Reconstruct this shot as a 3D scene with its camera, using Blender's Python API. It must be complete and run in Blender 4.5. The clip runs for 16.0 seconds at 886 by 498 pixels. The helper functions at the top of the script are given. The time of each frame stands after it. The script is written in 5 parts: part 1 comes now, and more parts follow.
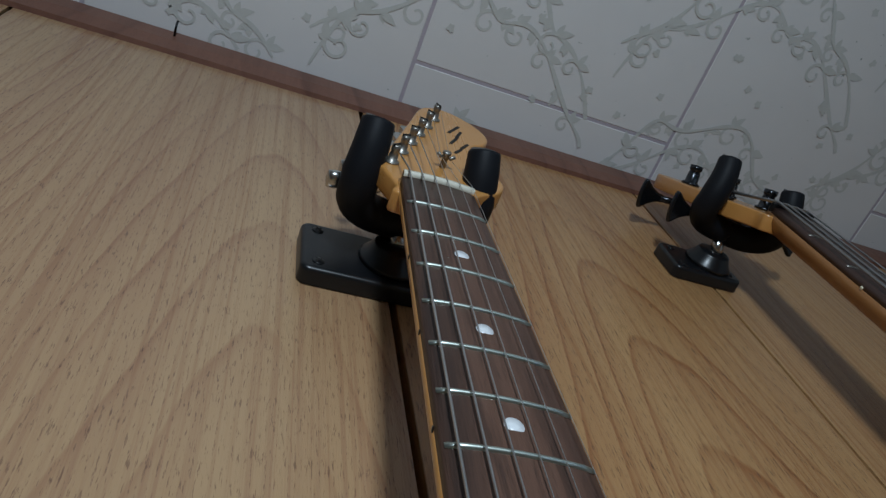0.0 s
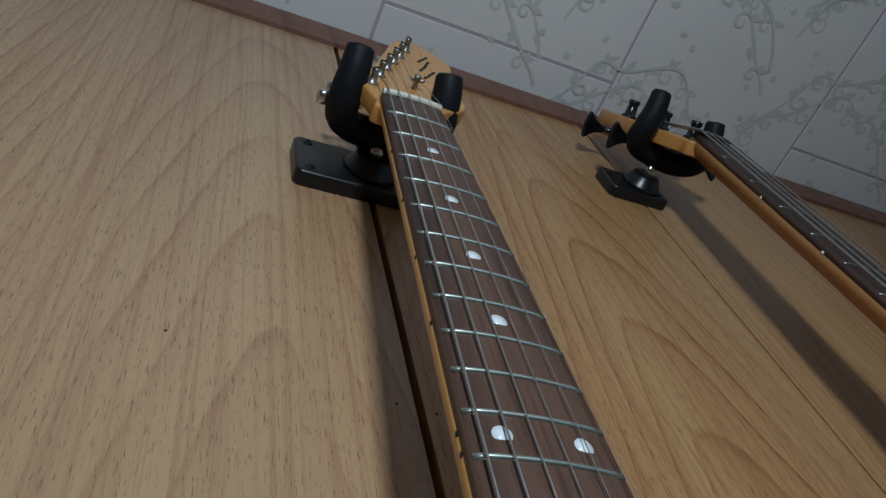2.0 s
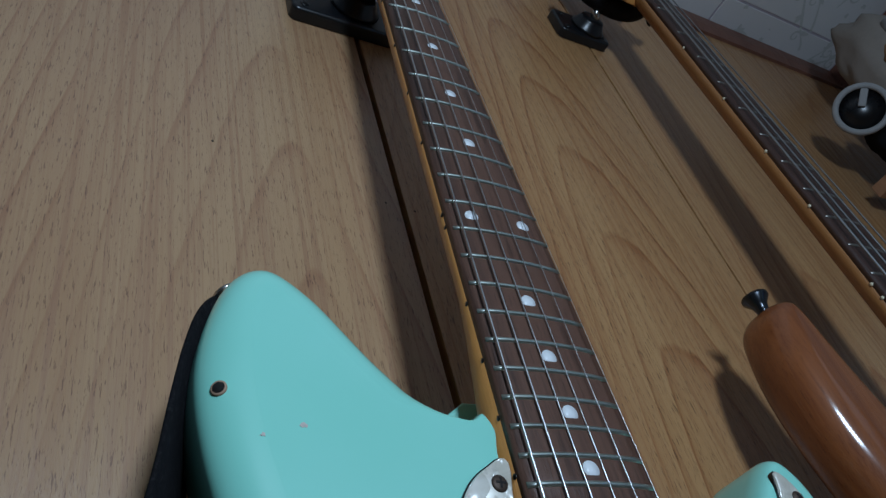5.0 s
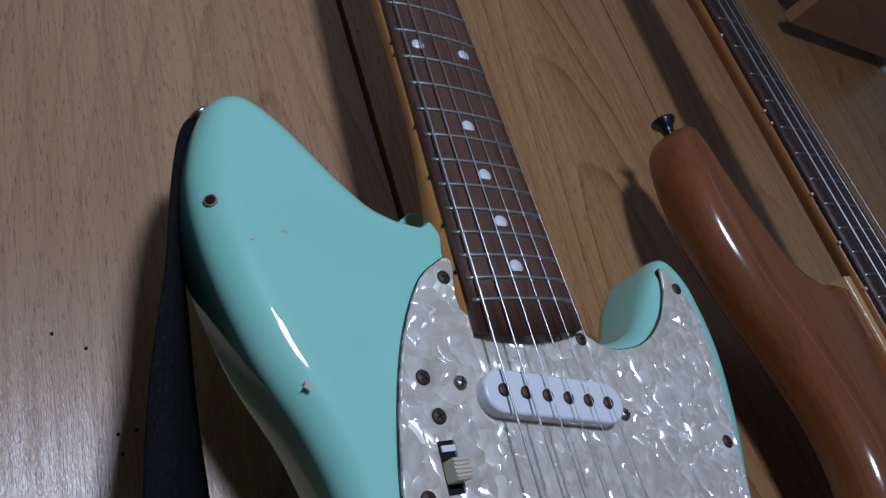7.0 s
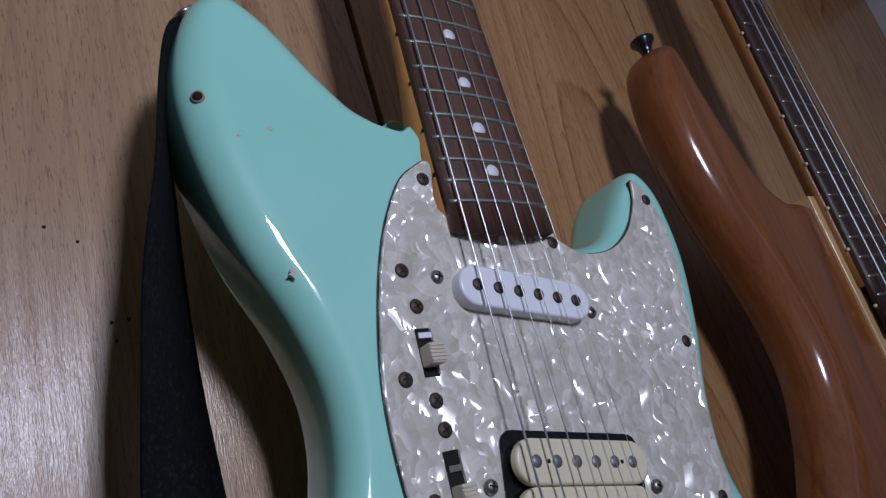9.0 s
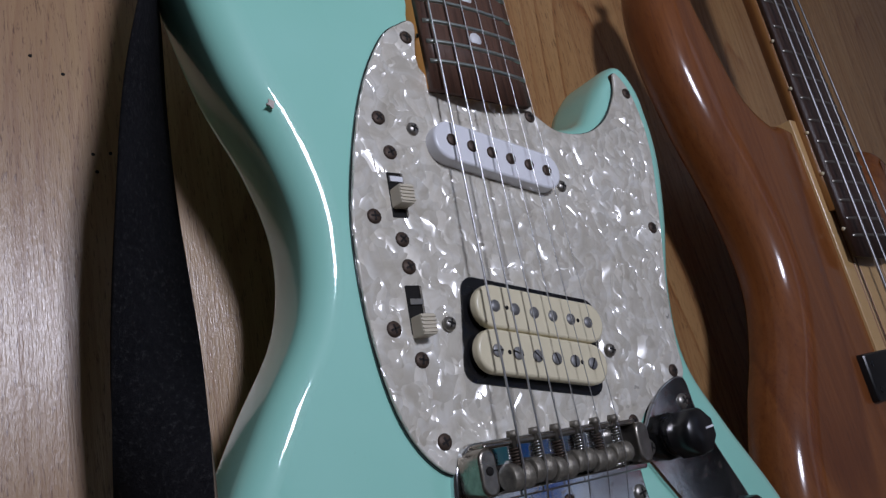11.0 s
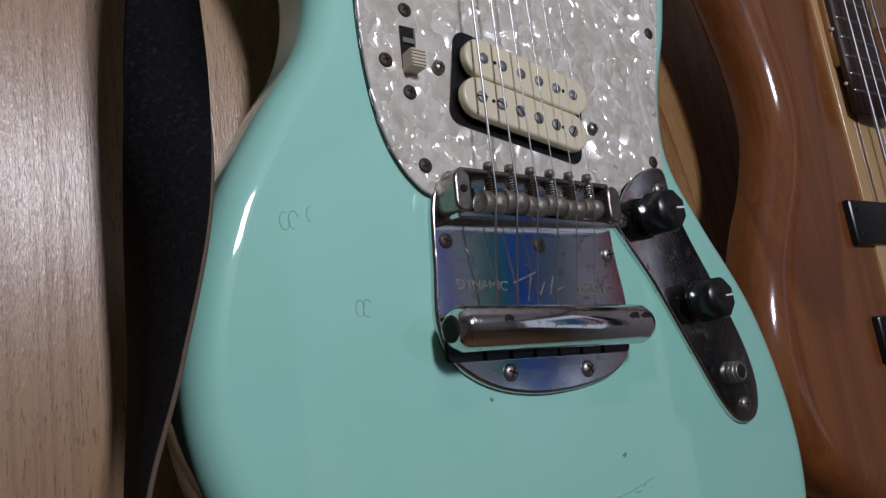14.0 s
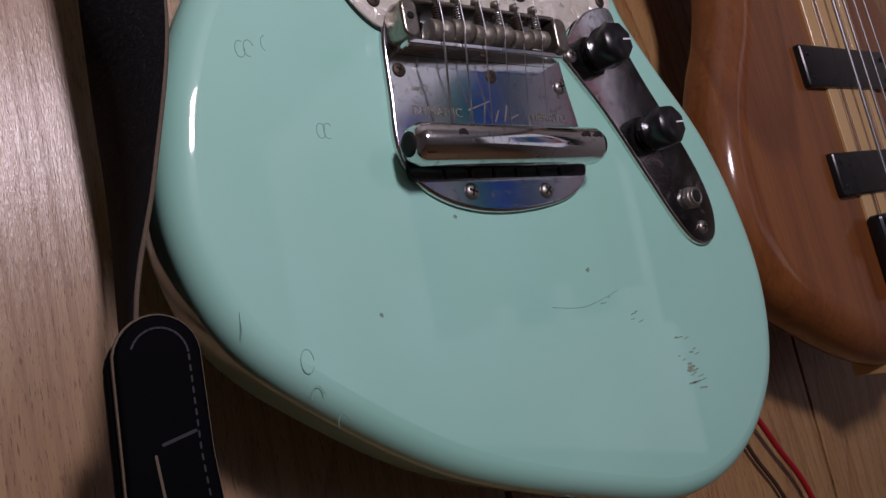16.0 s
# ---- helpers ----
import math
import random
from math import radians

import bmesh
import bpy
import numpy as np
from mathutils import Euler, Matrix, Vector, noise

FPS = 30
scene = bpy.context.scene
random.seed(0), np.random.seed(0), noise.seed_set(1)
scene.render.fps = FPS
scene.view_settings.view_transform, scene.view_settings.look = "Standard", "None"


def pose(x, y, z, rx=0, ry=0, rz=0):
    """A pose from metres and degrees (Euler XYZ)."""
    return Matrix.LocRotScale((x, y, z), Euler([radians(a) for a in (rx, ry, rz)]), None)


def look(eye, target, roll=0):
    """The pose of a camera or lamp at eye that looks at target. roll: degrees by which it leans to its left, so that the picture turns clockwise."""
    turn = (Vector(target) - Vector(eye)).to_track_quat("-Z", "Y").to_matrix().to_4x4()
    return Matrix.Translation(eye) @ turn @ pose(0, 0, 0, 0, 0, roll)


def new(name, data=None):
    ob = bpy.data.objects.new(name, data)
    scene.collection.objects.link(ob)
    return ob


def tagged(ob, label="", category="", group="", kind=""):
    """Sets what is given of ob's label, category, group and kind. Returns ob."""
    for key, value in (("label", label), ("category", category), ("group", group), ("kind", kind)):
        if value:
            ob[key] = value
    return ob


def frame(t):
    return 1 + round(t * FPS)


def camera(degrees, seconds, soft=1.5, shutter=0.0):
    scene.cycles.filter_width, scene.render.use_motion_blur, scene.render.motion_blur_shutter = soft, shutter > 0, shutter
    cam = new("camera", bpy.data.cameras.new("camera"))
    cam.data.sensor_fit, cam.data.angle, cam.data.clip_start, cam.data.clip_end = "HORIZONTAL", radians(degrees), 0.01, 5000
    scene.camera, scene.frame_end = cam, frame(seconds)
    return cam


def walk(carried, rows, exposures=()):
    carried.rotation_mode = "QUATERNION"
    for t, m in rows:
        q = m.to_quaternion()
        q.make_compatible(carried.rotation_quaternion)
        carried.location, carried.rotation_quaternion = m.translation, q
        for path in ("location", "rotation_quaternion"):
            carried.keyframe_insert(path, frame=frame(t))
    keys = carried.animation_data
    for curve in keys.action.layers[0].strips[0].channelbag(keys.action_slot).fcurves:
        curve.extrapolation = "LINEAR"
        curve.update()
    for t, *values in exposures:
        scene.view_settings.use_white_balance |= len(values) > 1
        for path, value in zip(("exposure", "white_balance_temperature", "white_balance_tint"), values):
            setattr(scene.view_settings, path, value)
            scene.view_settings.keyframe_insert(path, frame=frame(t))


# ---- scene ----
import itertools

cam = camera(62.3, 16.0, soft=1.4)
# the guitar hangs a little askew: its own frame in the room
BASE = Matrix.Translation((0, 0, 1.9)) @ pose(0, 0, 0, 0.41) @ pose(0, 0, 0, 0, 0, -1.24) @ pose(0, 0, 0, 0, 2.44) @ Matrix.Translation((0, 0, -1.9))
PATH = [
    (0, (-0.088, -0.141, 1.549), (0.419, 0.736, 3.273), -12.4),
    (0.5, (-0.094, -0.146, 1.519), (0.447, 0.749, 3.224), -13.3),
    (1, (-0.098, -0.148, 1.503), (0.481, 0.758, 3.189), -14.5),
    (1.5, (-0.102, -0.151, 1.481), (0.507, 0.768, 3.15), -15.0),
    (2, (-0.111, -0.151, 1.46), (0.529, 0.794, 3.102), -15.7),
    (2.5, (-0.113, -0.157, 1.443), (0.553, 0.814, 3.06), -15.7),
    (3, (-0.115, -0.156, 1.426), (0.582, 0.838, 3.016), -16.2),
    (3.2, (-0.117, -0.155, 1.421), (0.59, 0.85, 2.999), -16.4),
    (5.3, (-0.177, -0.212, 1.373), (0.746, 1.077, 2.593), -14.2),
    (5.5, (-0.181, -0.216, 1.372), (0.779, 1.105, 2.527), -14.2),
    (6, (-0.191, -0.224, 1.369), (0.83, 1.161, 2.389), -14.2),
    (6.5, (-0.199, -0.229, 1.367), (0.868, 1.189, 2.29), -14.6),
    (7, (-0.202, -0.232, 1.358), (0.906, 1.205, 2.199), -14.9),
    (7.5, (-0.204, -0.236, 1.356), (0.93, 1.225, 2.117), -15.3),
    (8, (-0.208, -0.234, 1.351), (0.932, 1.246, 2.065), -15.2),
    (8.5, (-0.208, -0.235, 1.348), (0.94, 1.25, 2.038), -15.0),
    (9, (-0.209, -0.237, 1.341), (0.948, 1.254, 2.003), -14.1),
    (9.5, (-0.207, -0.231, 1.329), (0.966, 1.268, 1.942), -13.3),
    (9.7, (-0.206, -0.231, 1.326), (0.967, 1.276, 1.92), -12.5),
    (11.8, (-0.208, -0.236, 1.285), (0.952, 1.316, 1.782), -8.3),
    (12, (-0.208, -0.237, 1.284), (0.942, 1.33, 1.754), -7.4),
    (12.5, (-0.207, -0.239, 1.264), (0.931, 1.345, 1.705), -5.9),
    (13, (-0.209, -0.236, 1.248), (0.922, 1.346, 1.714), -5.3),
    (13.5, (-0.209, -0.236, 1.228), (0.917, 1.356, 1.671), -5.3),
    (14, (-0.205, -0.237, 1.214), (0.925, 1.365, 1.609), -5.6),
    (14.5, (-0.205, -0.24, 1.204), (0.931, 1.37, 1.549), -6.1),
    (15, (-0.208, -0.239, 1.192), (0.927, 1.381, 1.488), -6.3),
    (15.5, (-0.205, -0.241, 1.179), (0.931, 1.385, 1.432), -7.2),
    (16, (-0.206, -0.246, 1.161), (0.944, 1.37, 1.416), -10.7),
]
EXPOSURES = [(0, -0.16, 5800, 3), (3.2, -0.16, 5650, 1), (5.5, -0.62, 5200, 6), (7.5, -0.72, 5550, 22), (9.5, -0.72, 5850, 25), (12.5, -0.52, 6350, 21), (14.2, -0.45, 6500, 24), (15.2, -0.42, 6800, 32), (16, -0.44, 7000, 40)]
WINDOW_Y, WINDOW_Z, WINDOW_W, WINDOW_H = -1.75, 1.45, 2.0, 1.3
walk(cam, [(t, BASE @ look(eye, target, roll)) for t, eye, target, roll in PATH], EXPOSURES)

# ---- light: a small panel lamp in front of the wall, an added side fill, a dim room beyond ----
world = bpy.data.worlds.new("room_air")
scene.world = world
world.use_nodes = True
world.node_tree.nodes["Background"].inputs[0].default_value = (0.75, 0.85, 1.0, 1)
world.node_tree.nodes["Background"].inputs[1].default_value = 0.02
LAMP = (-0.15, -0.86, 1.61)
lamp_data = bpy.data.lights.new("panel_lamp_light", "AREA")
lamp_data.shape, lamp_data.size, lamp_data.size_y = "RECTANGLE", 0.11, 0.13
lamp_data.energy, lamp_data.color = 7.4, (0.86, 0.93, 1.0)
lamp_light = new("panel_lamp_light", lamp_data)
lamp_light.matrix_world = look(LAMP, (0.0, 0.0, 1.5))
# soft cool fill from the right, set in an added, unseen window
fill_data = bpy.data.lights.new("window_fill", "AREA")
fill_data.shape, fill_data.size, fill_data.size_y = "RECTANGLE", WINDOW_W, WINDOW_H
fill_data.energy, fill_data.color = 4.8, (0.74, 0.88, 1.0)
fill_light = new("window_fill", fill_data)
fill_light.matrix_world = look((0.99, WINDOW_Y, WINDOW_Z), (0.0, WINDOW_Y, WINDOW_Z))

# ---- materials ----
def material(name):
    m = bpy.data.materials.new(name)
    m.use_nodes = True
    return m, m.node_tree.nodes, m.node_tree.links, m.node_tree.nodes["Principled BSDF"]


def node(nodes, kind, **inputs):
    n = nodes.new(kind)
    for key, value in inputs.items():
        n.inputs[key.replace("_", " ")].default_value = value
    return n


def ramp(nodes, stops, mode="LINEAR"):
    n = nodes.new("ShaderNodeValToRGB")
    n.color_ramp.interpolation = mode
    while len(n.color_ramp.elements) < len(stops):
        n.color_ramp.elements.new(0.5)
    for e, (at, c) in zip(n.color_ramp.elements, stops):
        e.position = at
        e.color = (*c, 1) if len(c) == 3 else c
    return n


def coords(nodes, links, scale=(1, 1, 1), rotation=(0, 0, 0), random_shift=0.0):
    """Object coordinates, scaled, with a shift of its own for each object."""
    tex = nodes.new("ShaderNodeTexCoord")
    mp = nodes.new("ShaderNodeMapping")
    mp.inputs["Scale"].default_value = scale
    mp.inputs["Rotation"].default_value = rotation
    if random_shift:
        info = nodes.new("ShaderNodeObjectInfo")
        mul = nodes.new("ShaderNodeMath")
        mul.operation = "MULTIPLY"
        mul.inputs[1].default_value = random_shift
        add = nodes.new("ShaderNodeVectorMath")
        comb = nodes.new("ShaderNodeCombineXYZ")
        links.new(info.outputs["Random"], mul.inputs[0])
        for k in range(3):
            links.new(mul.outputs[0], comb.inputs[k])
        links.new(tex.outputs["Object"], add.inputs[0])
        links.new(comb.outputs[0], add.inputs[1])
        links.new(add.outputs[0], mp.inputs["Vector"])
    else:
        links.new(tex.outputs["Object"], mp.inputs["Vector"])
    return mp.outputs["Vector"]


def noise_tex(nodes, links, vec, scale, detail=4.0, rough=0.55, distort=0.0):
    n = node(nodes, "ShaderNodeTexNoise", Scale=scale, Detail=detail, Roughness=rough, Distortion=distort)
    links.new(vec, n.inputs["Vector"])
    return n.outputs["Fac"]


def mix(nodes, links, fac, a, b, mode="MIX"):
    n = nodes.new("ShaderNodeMix")
    n.data_type, n.blend_type = "RGBA", mode
    for socket, value in ((n.inputs[0], fac), (n.inputs[6], a), (n.inputs[7], b)):
        if isinstance(value, (int, float)):
            socket.default_value = value
        elif isinstance(value, tuple):
            socket.default_value = (*value, 1)
        else:
            links.new(value, socket)
    return n.outputs[2]


def bump(nodes, links, bsdf, height, strength=0.2, distance=0.001):
    b = node(nodes, "ShaderNodeBump", Strength=strength, Distance=distance)
    links.new(height, b.inputs["Height"])
    links.new(b.outputs["Normal"], bsdf.inputs["Normal"])


def spread(nodes, links, bsdf, fac, low, high):
    """Roughness that wanders between low and high."""
    r = node(nodes, "ShaderNodeMapRange")
    r.inputs["To Min"].default_value, r.inputs["To Max"].default_value = low, high
    links.new(fac, r.inputs["Value"])
    links.new(r.outputs[0], bsdf.inputs["Roughness"])


def simple(name, color, rough=0.5, metal=0.0, grain=0.08, scale=200.0, bumpy=0.0, coat=0.0, ior=1.5):
    """A plain surface with faint mottling, at the scale of hand-held things."""
    m, n, l, b = material(name)
    vec = coords(n, l)
    f = noise_tex(n, l, vec, scale, 5)
    big = noise_tex(n, l, vec, scale / 9, 3)
    dark = tuple(c * (1 - 2 * grain) for c in color)
    light = tuple(min(1, c * (1 + grain)) for c in color)
    c = mix(n, l, f, dark, light)
    c = mix(n, l, big, c, tuple(x * (1 - grain) for x in color))
    l.new(c, b.inputs["Base Color"])
    spread(n, l, b, big, max(0.03, rough - 0.08), min(1, rough + 0.08))
    b.inputs["Metallic"].default_value = metal
    b.inputs["Coat Weight"].default_value = coat
    b.inputs["IOR"].default_value = ior
    if bumpy:
        bump(n, l, b, f, bumpy, 0.0006)
    return m


def wood(name, pale, mid, dark, ring=26.0, stretch=0.09, pores=0.5, rough=0.42, random_shift=0.0, coat=0.0, figure=1.0, fine=900.0, blend=0.75, coat_rough=0.14, thin_mix=0.22, figure_mix=0.30):
    """Wood with cathedral figure and fine pores, the grain along z."""
    m, n, l, b = material(name)
    v = coords(n, l, (1, 1, stretch), random_shift=random_shift)
    warp = noise_tex(n, l, v, 3.2, 4, 0.30, 0.4)
    lift = node(n, "ShaderNodeMath")
    lift.operation = "MULTIPLY"
    lift.inputs[1].default_value = ring * figure
    l.new(warp, lift.inputs[0])
    wav = n.new("ShaderNodeMath")
    wav.operation = "FRACT"
    l.new(lift.outputs[0], wav.inputs[0])
    rings = ramp(n, [(0.0, (0.0, 0.0, 0.0)), (0.50, (0.10, 0.10, 0.10)), (0.84, (0.42, 0.42, 0.42)), (0.93, (1, 1, 1)), (0.965, (0.7, 0.7, 0.7)), (1.0, (0.0, 0.0, 0.0))])
    l.new(wav.outputs[0], rings.inputs[0])
    streak = noise_tex(n, l, coords(n, l, (1, 1, 0.018), random_shift=random_shift), 48, 6, 0.68, 0.4)
    streak_r = ramp(n, [(0.46, (0, 0, 0)), (0.66, (1, 1, 1))])
    l.new(streak, streak_r.inputs[0])
    thin = noise_tex(n, l, coords(n, l, (1, 1, 0.010), random_shift=random_shift), 330, 4, 0.6)
    thin_r = ramp(n, [(0.50, (0, 0, 0)), (0.68, (1, 1, 1))])
    l.new(thin, thin_r.inputs[0])
    c1 = mix(n, l, streak_r.outputs[0], pale, mix(n, l, figure_mix, pale, mid))
    c1 = mix(n, l, thin_r.outputs[0], c1, mix(n, l, thin_mix, c1, mid))
    gate = noise_tex(n, l, coords(n, l, (1, 1, 0.2), random_shift=random_shift), 6, 2)
    gate_r = ramp(n, [(0.35, (0.25, 0.25, 0.25)), (0.6, (1, 1, 1))])
    l.new(gate, gate_r.inputs[0])
    lines = mix(n, l, 1.0, rings.outputs[0], gate_r.outputs[0], "MULTIPLY")
    soft = n.new("ShaderNodeMath")
    soft.operation = "MULTIPLY"
    soft.inputs[1].default_value = blend
    l.new(lines, soft.inputs[0])
    c3 = mix(n, l, soft.outputs[0], c1, mid)
    pore = noise_tex(n, l, coords(n, l, (1, 1, 0.055), random_shift=random_shift), fine, 3, 0.7)
    pore_r = ramp(n, [(0.57, (0, 0, 0)), (0.68, (1, 1, 1))])
    l.new(pore, pore_r.inputs[0])
    pm = n.new("ShaderNodeMath")
    pm.operation = "MULTIPLY"
    pm.inputs[1].default_value = pores
    l.new(mix(n, l, 1.0, pore_r.outputs[0], mix(n, l, lines, (0.50, 0.50, 0.50), (1.0, 1.0, 1.0)), "MULTIPLY"), pm.inputs[0])
    c4 = mix(n, l, pm.outputs[0], c3, dark)
    l.new(c4, b.inputs["Base Color"])
    spread(n, l, b, streak, rough - 0.08, rough + 0.1)
    b.inputs["Coat Weight"].default_value = coat
    b.inputs["Coat Roughness"].default_value = coat_rough
    bump(n, l, b, pore, 0.40, 0.0006)
    l.new(b.inputs["Normal"].links[0].from_socket, b.inputs["Coat Normal"])
    return m


def laminate(name, pale, mid, dark, rings=62.0, taper=0.15, line=0.75, warm=0.5, rough=0.42, coat=0.4, coat_rough=0.25):
    """Printed timber: nested arches about the board's own axis, long streaks, short dark pores."""
    m, n, l, b = material(name)
    tex = n.new("ShaderNodeTexCoord")
    sep = n.new("ShaderNodeSeparateXYZ")
    l.new(tex.outputs["Object"], sep.inputs[0])

    def calc(op, a, c):
        q = n.new("ShaderNodeMath")
        q.operation = op
        for k, value in enumerate((a, c)):
            if isinstance(value, (int, float)):
                q.inputs[k].default_value = value
            else:
                l.new(value, q.inputs[k])
        return q.outputs[0]

    long_v = coords(n, l, (1, 1, 0.055), random_shift=9.0)
    sway = calc("MULTIPLY", calc("SUBTRACT", noise_tex(n, l, long_v, 9, 2, 0.4), 0.5), 0.11)
    x = calc("ADD", sep.outputs[0], sway)
    r = calc("SQRT", calc("ADD", calc("MULTIPLY", x, x), 0.0007), 0.0)
    phase = calc("ADD", r, calc("MULTIPLY", sep.outputs[2], taper))
    phase = calc("MULTIPLY", phase, rings)
    phase = calc("ADD", phase, calc("MULTIPLY", noise_tex(n, l, long_v, 10, 3, 0.5, 0.2), 1.4))
    saw = calc("FRACT", phase, 0.0)
    edge = ramp(n, [(0.0, (0, 0, 0)), (0.45, (0.10, 0.10, 0.10)), (0.82, (0.36, 0.36, 0.36)), (0.945, (1, 1, 1)), (0.975, (0.6, 0.6, 0.6)), (1.0, (0, 0, 0))])
    l.new(saw, edge.inputs[0])
    fade = ramp(n, [(0.34, (0.12, 0.12, 0.12)), (0.62, (1, 1, 1))])
    l.new(noise_tex(n, l, coords(n, l, (1, 1, 0.10), random_shift=9.0), 17, 3), fade.inputs[0])
    lines = mix(n, l, 1.0, edge.outputs[0], fade.outputs[0], "MULTIPLY")
    broad = ramp(n, [(0.36, (0, 0, 0)), (0.66, (1, 1, 1))])
    l.new(noise_tex(n, l, coords(n, l, (1, 1, 0.05), random_shift=9.0), 22, 4, 0.6, 0.3), broad.inputs[0])
    fine = ramp(n, [(0.47, (0, 0, 0)), (0.63, (1, 1, 1))])
    l.new(noise_tex(n, l, coords(n, l, (1, 1, 0.012), random_shift=9.0), 300, 4, 0.65), fine.inputs[0])
    c = mix(n, l, calc("MULTIPLY", broad.outputs[0], 0.30 * warm * 2), pale, mid)
    c = mix(n, l, calc("MULTIPLY", fine.outputs[0], 0.38), c, mid)
    c = mix(n, l, calc("MULTIPLY", lines, line), c, mid)
    pore = ramp(n, [(0.56, (0, 0, 0)), (0.645, (1, 1, 1))])
    grain = noise_tex(n, l, coords(n, l, (1, 1, 0.11), random_shift=9.0), 880, 3, 0.75)
    l.new(grain, pore.inputs[0])
    dashes = mix(n, l, 1.0, pore.outputs[0], mix(n, l, lines, (0.62, 0.62, 0.62), (1.0, 1.0, 1.0)), "MULTIPLY")
    l.new(mix(n, l, dashes, c, dark), b.inputs["Base Color"])
    spread(n, l, b, fine.outputs[0], rough - 0.06, rough + 0.1)
    b.inputs["Coat Weight"].default_value = coat
    b.inputs["Coat Roughness"].default_value = coat_rough
    bump(n, l, b, grain, 0.40, 0.0006)
    l.new(b.inputs["Normal"].links[0].from_socket, b.inputs["Coat Normal"])
    return m


panel_wood = laminate("laminate_panel", (0.440, 0.284, 0.145), (0.235, 0.096, 0.045), (0.105, 0.042, 0.024), coat=0.78, coat_rough=0.25, line=0.70)
warm_panel = laminate("laminate_panel_warm", (0.450, 0.262, 0.108), (0.245, 0.088, 0.026), (0.085, 0.034, 0.014), coat=0.3, line=0.85)
trim_wood = wood("dark_trim", (0.19, 0.085, 0.055), (0.10, 0.04, 0.026), (0.04, 0.018, 0.012), ring=14, rough=0.5)
shelf_wood = wood("shelf_board", (0.33, 0.17, 0.085), (0.24, 0.115, 0.055), (0.09, 0.04, 0.02), ring=10, rough=0.5)
rosewood = wood("rosewood", (0.112, 0.058, 0.039), (0.024, 0.013, 0.010), (0.010, 0.006, 0.005), figure_mix=0.9, ring=30, stretch=0.05, rough=0.42, pores=0.8, fine=1400, thin_mix=0.6)
bass_board = wood("bass_rosewood", (0.05, 0.024, 0.017), (0.028, 0.014, 0.011), (0.01, 0.006, 0.005), ring=30, stretch=0.05, rough=0.4, pores=0.8, fine=1400)
maple = wood("amber_maple", (0.52, 0.25, 0.065), (0.45, 0.195, 0.045), (0.25, 0.10, 0.025), ring=8, rough=0.28, pores=0.15, coat=0.4, blend=0.3)
aged_maple = wood("aged_maple", (0.29, 0.130, 0.036), (0.23, 0.096, 0.026), (0.13, 0.05, 0.015), ring=8, rough=0.35, pores=0.15, coat=0.2, blend=0.3)
walnut = wood("oiled_walnut", (0.240, 0.078, 0.018), (0.125, 0.033, 0.008), (0.045, 0.012, 0.005), ring=20, stretch=0.1, rough=0.55, pores=0.7, coat=0.9, coat_rough=0.13, figure_mix=0.6, blend=0.8, fine=1300, thin_mix=0.55)
walnut.node_tree.nodes["Principled BSDF"].inputs["Specular IOR Level"].default_value = 0.2
for link in walnut.node_tree.nodes["Principled BSDF"].inputs["Coat Normal"].links:
    walnut.node_tree.links.remove(link)
pale_maple = wood("pale_maple", (0.62, 0.40, 0.18), (0.52, 0.31, 0.12), (0.30, 0.15, 0.05), ring=8, rough=0.32, pores=0.2, coat=0.3, blend=0.3)
red_lam = wood("red_laminate", (0.20, 0.06, 0.03), (0.14, 0.04, 0.02), (0.06, 0.02, 0.01), ring=8, rough=0.35, pores=0.2)

black_plastic = simple("black_plastic", (0.007, 0.007, 0.008), 0.28, grain=0.2)
black_satin = simple("black_satin_cast", (0.008, 0.009, 0.011), 0.32, grain=0.25, scale=400, bumpy=0.05)
foam = simple("black_foam_sleeve", (0.008, 0.009, 0.012), 0.55, grain=0.2, scale=900, bumpy=0.12, ior=1.28)
white_plastic = simple("white_plastic", (0.80, 0.81, 0.84), 0.28, grain=0.03)
cream_plastic = simple("cream_plastic", (0.74, 0.67, 0.47), 0.30, grain=0.05, scale=120)
aged_switch = simple("aged_switch_plastic", (0.62, 0.56, 0.43), 0.42, grain=0.12)
bone = simple("nut_bone", (0.72, 0.68, 0.56), 0.45, grain=0.06)
dot_pearl = simple("inlay_dot", (0.78, 0.80, 0.82), 0.25, grain=0.06, scale=300)
nickel = simple("nickel_steel", (0.62, 0.62, 0.60), 0.24, 1.0, grain=0.12, scale=500)
fret_metal = simple("fret_metal", (0.60, 0.66, 0.60), 0.36, 1.0, grain=0.15, scale=600)
bass_wire = simple("bass_string_wire", (0.40, 0.40, 0.40), 0.45, 1.0, grain=0.2, scale=900)
string_steel = simple("string_steel", (0.62, 0.62, 0.62), 0.33, 1.0, grain=0.1, scale=900)
rusty = simple("rusted_screw", (0.11, 0.075, 0.055), 0.55, 0.55, grain=0.45, scale=700, bumpy=0.3)
steel_screw = simple("dull_screw", (0.40, 0.38, 0.34), 0.38, 0.9, grain=0.3, scale=700)
slot_dark = simple("slot_dark", (0.010, 0.008, 0.007), 0.8)
hole_dark = simple("hole_dark", (0.006, 0.005, 0.004), 0.9)
bare_wood = simple("bare_wood_chip", (0.45, 0.30, 0.20), 0.7, grain=0.3, scale=900)
chip_white = simple("chipped_edge", (0.66, 0.58, 0.52), 0.7, grain=0.3, scale=900)
scratch = simple("faint_scratch", (0.25, 0.47, 0.38), 0.5, grain=0.3, scale=900)
brown_scuff = simple("brown_scuff", (0.33, 0.44, 0.33), 0.6, grain=0.3, scale=900)
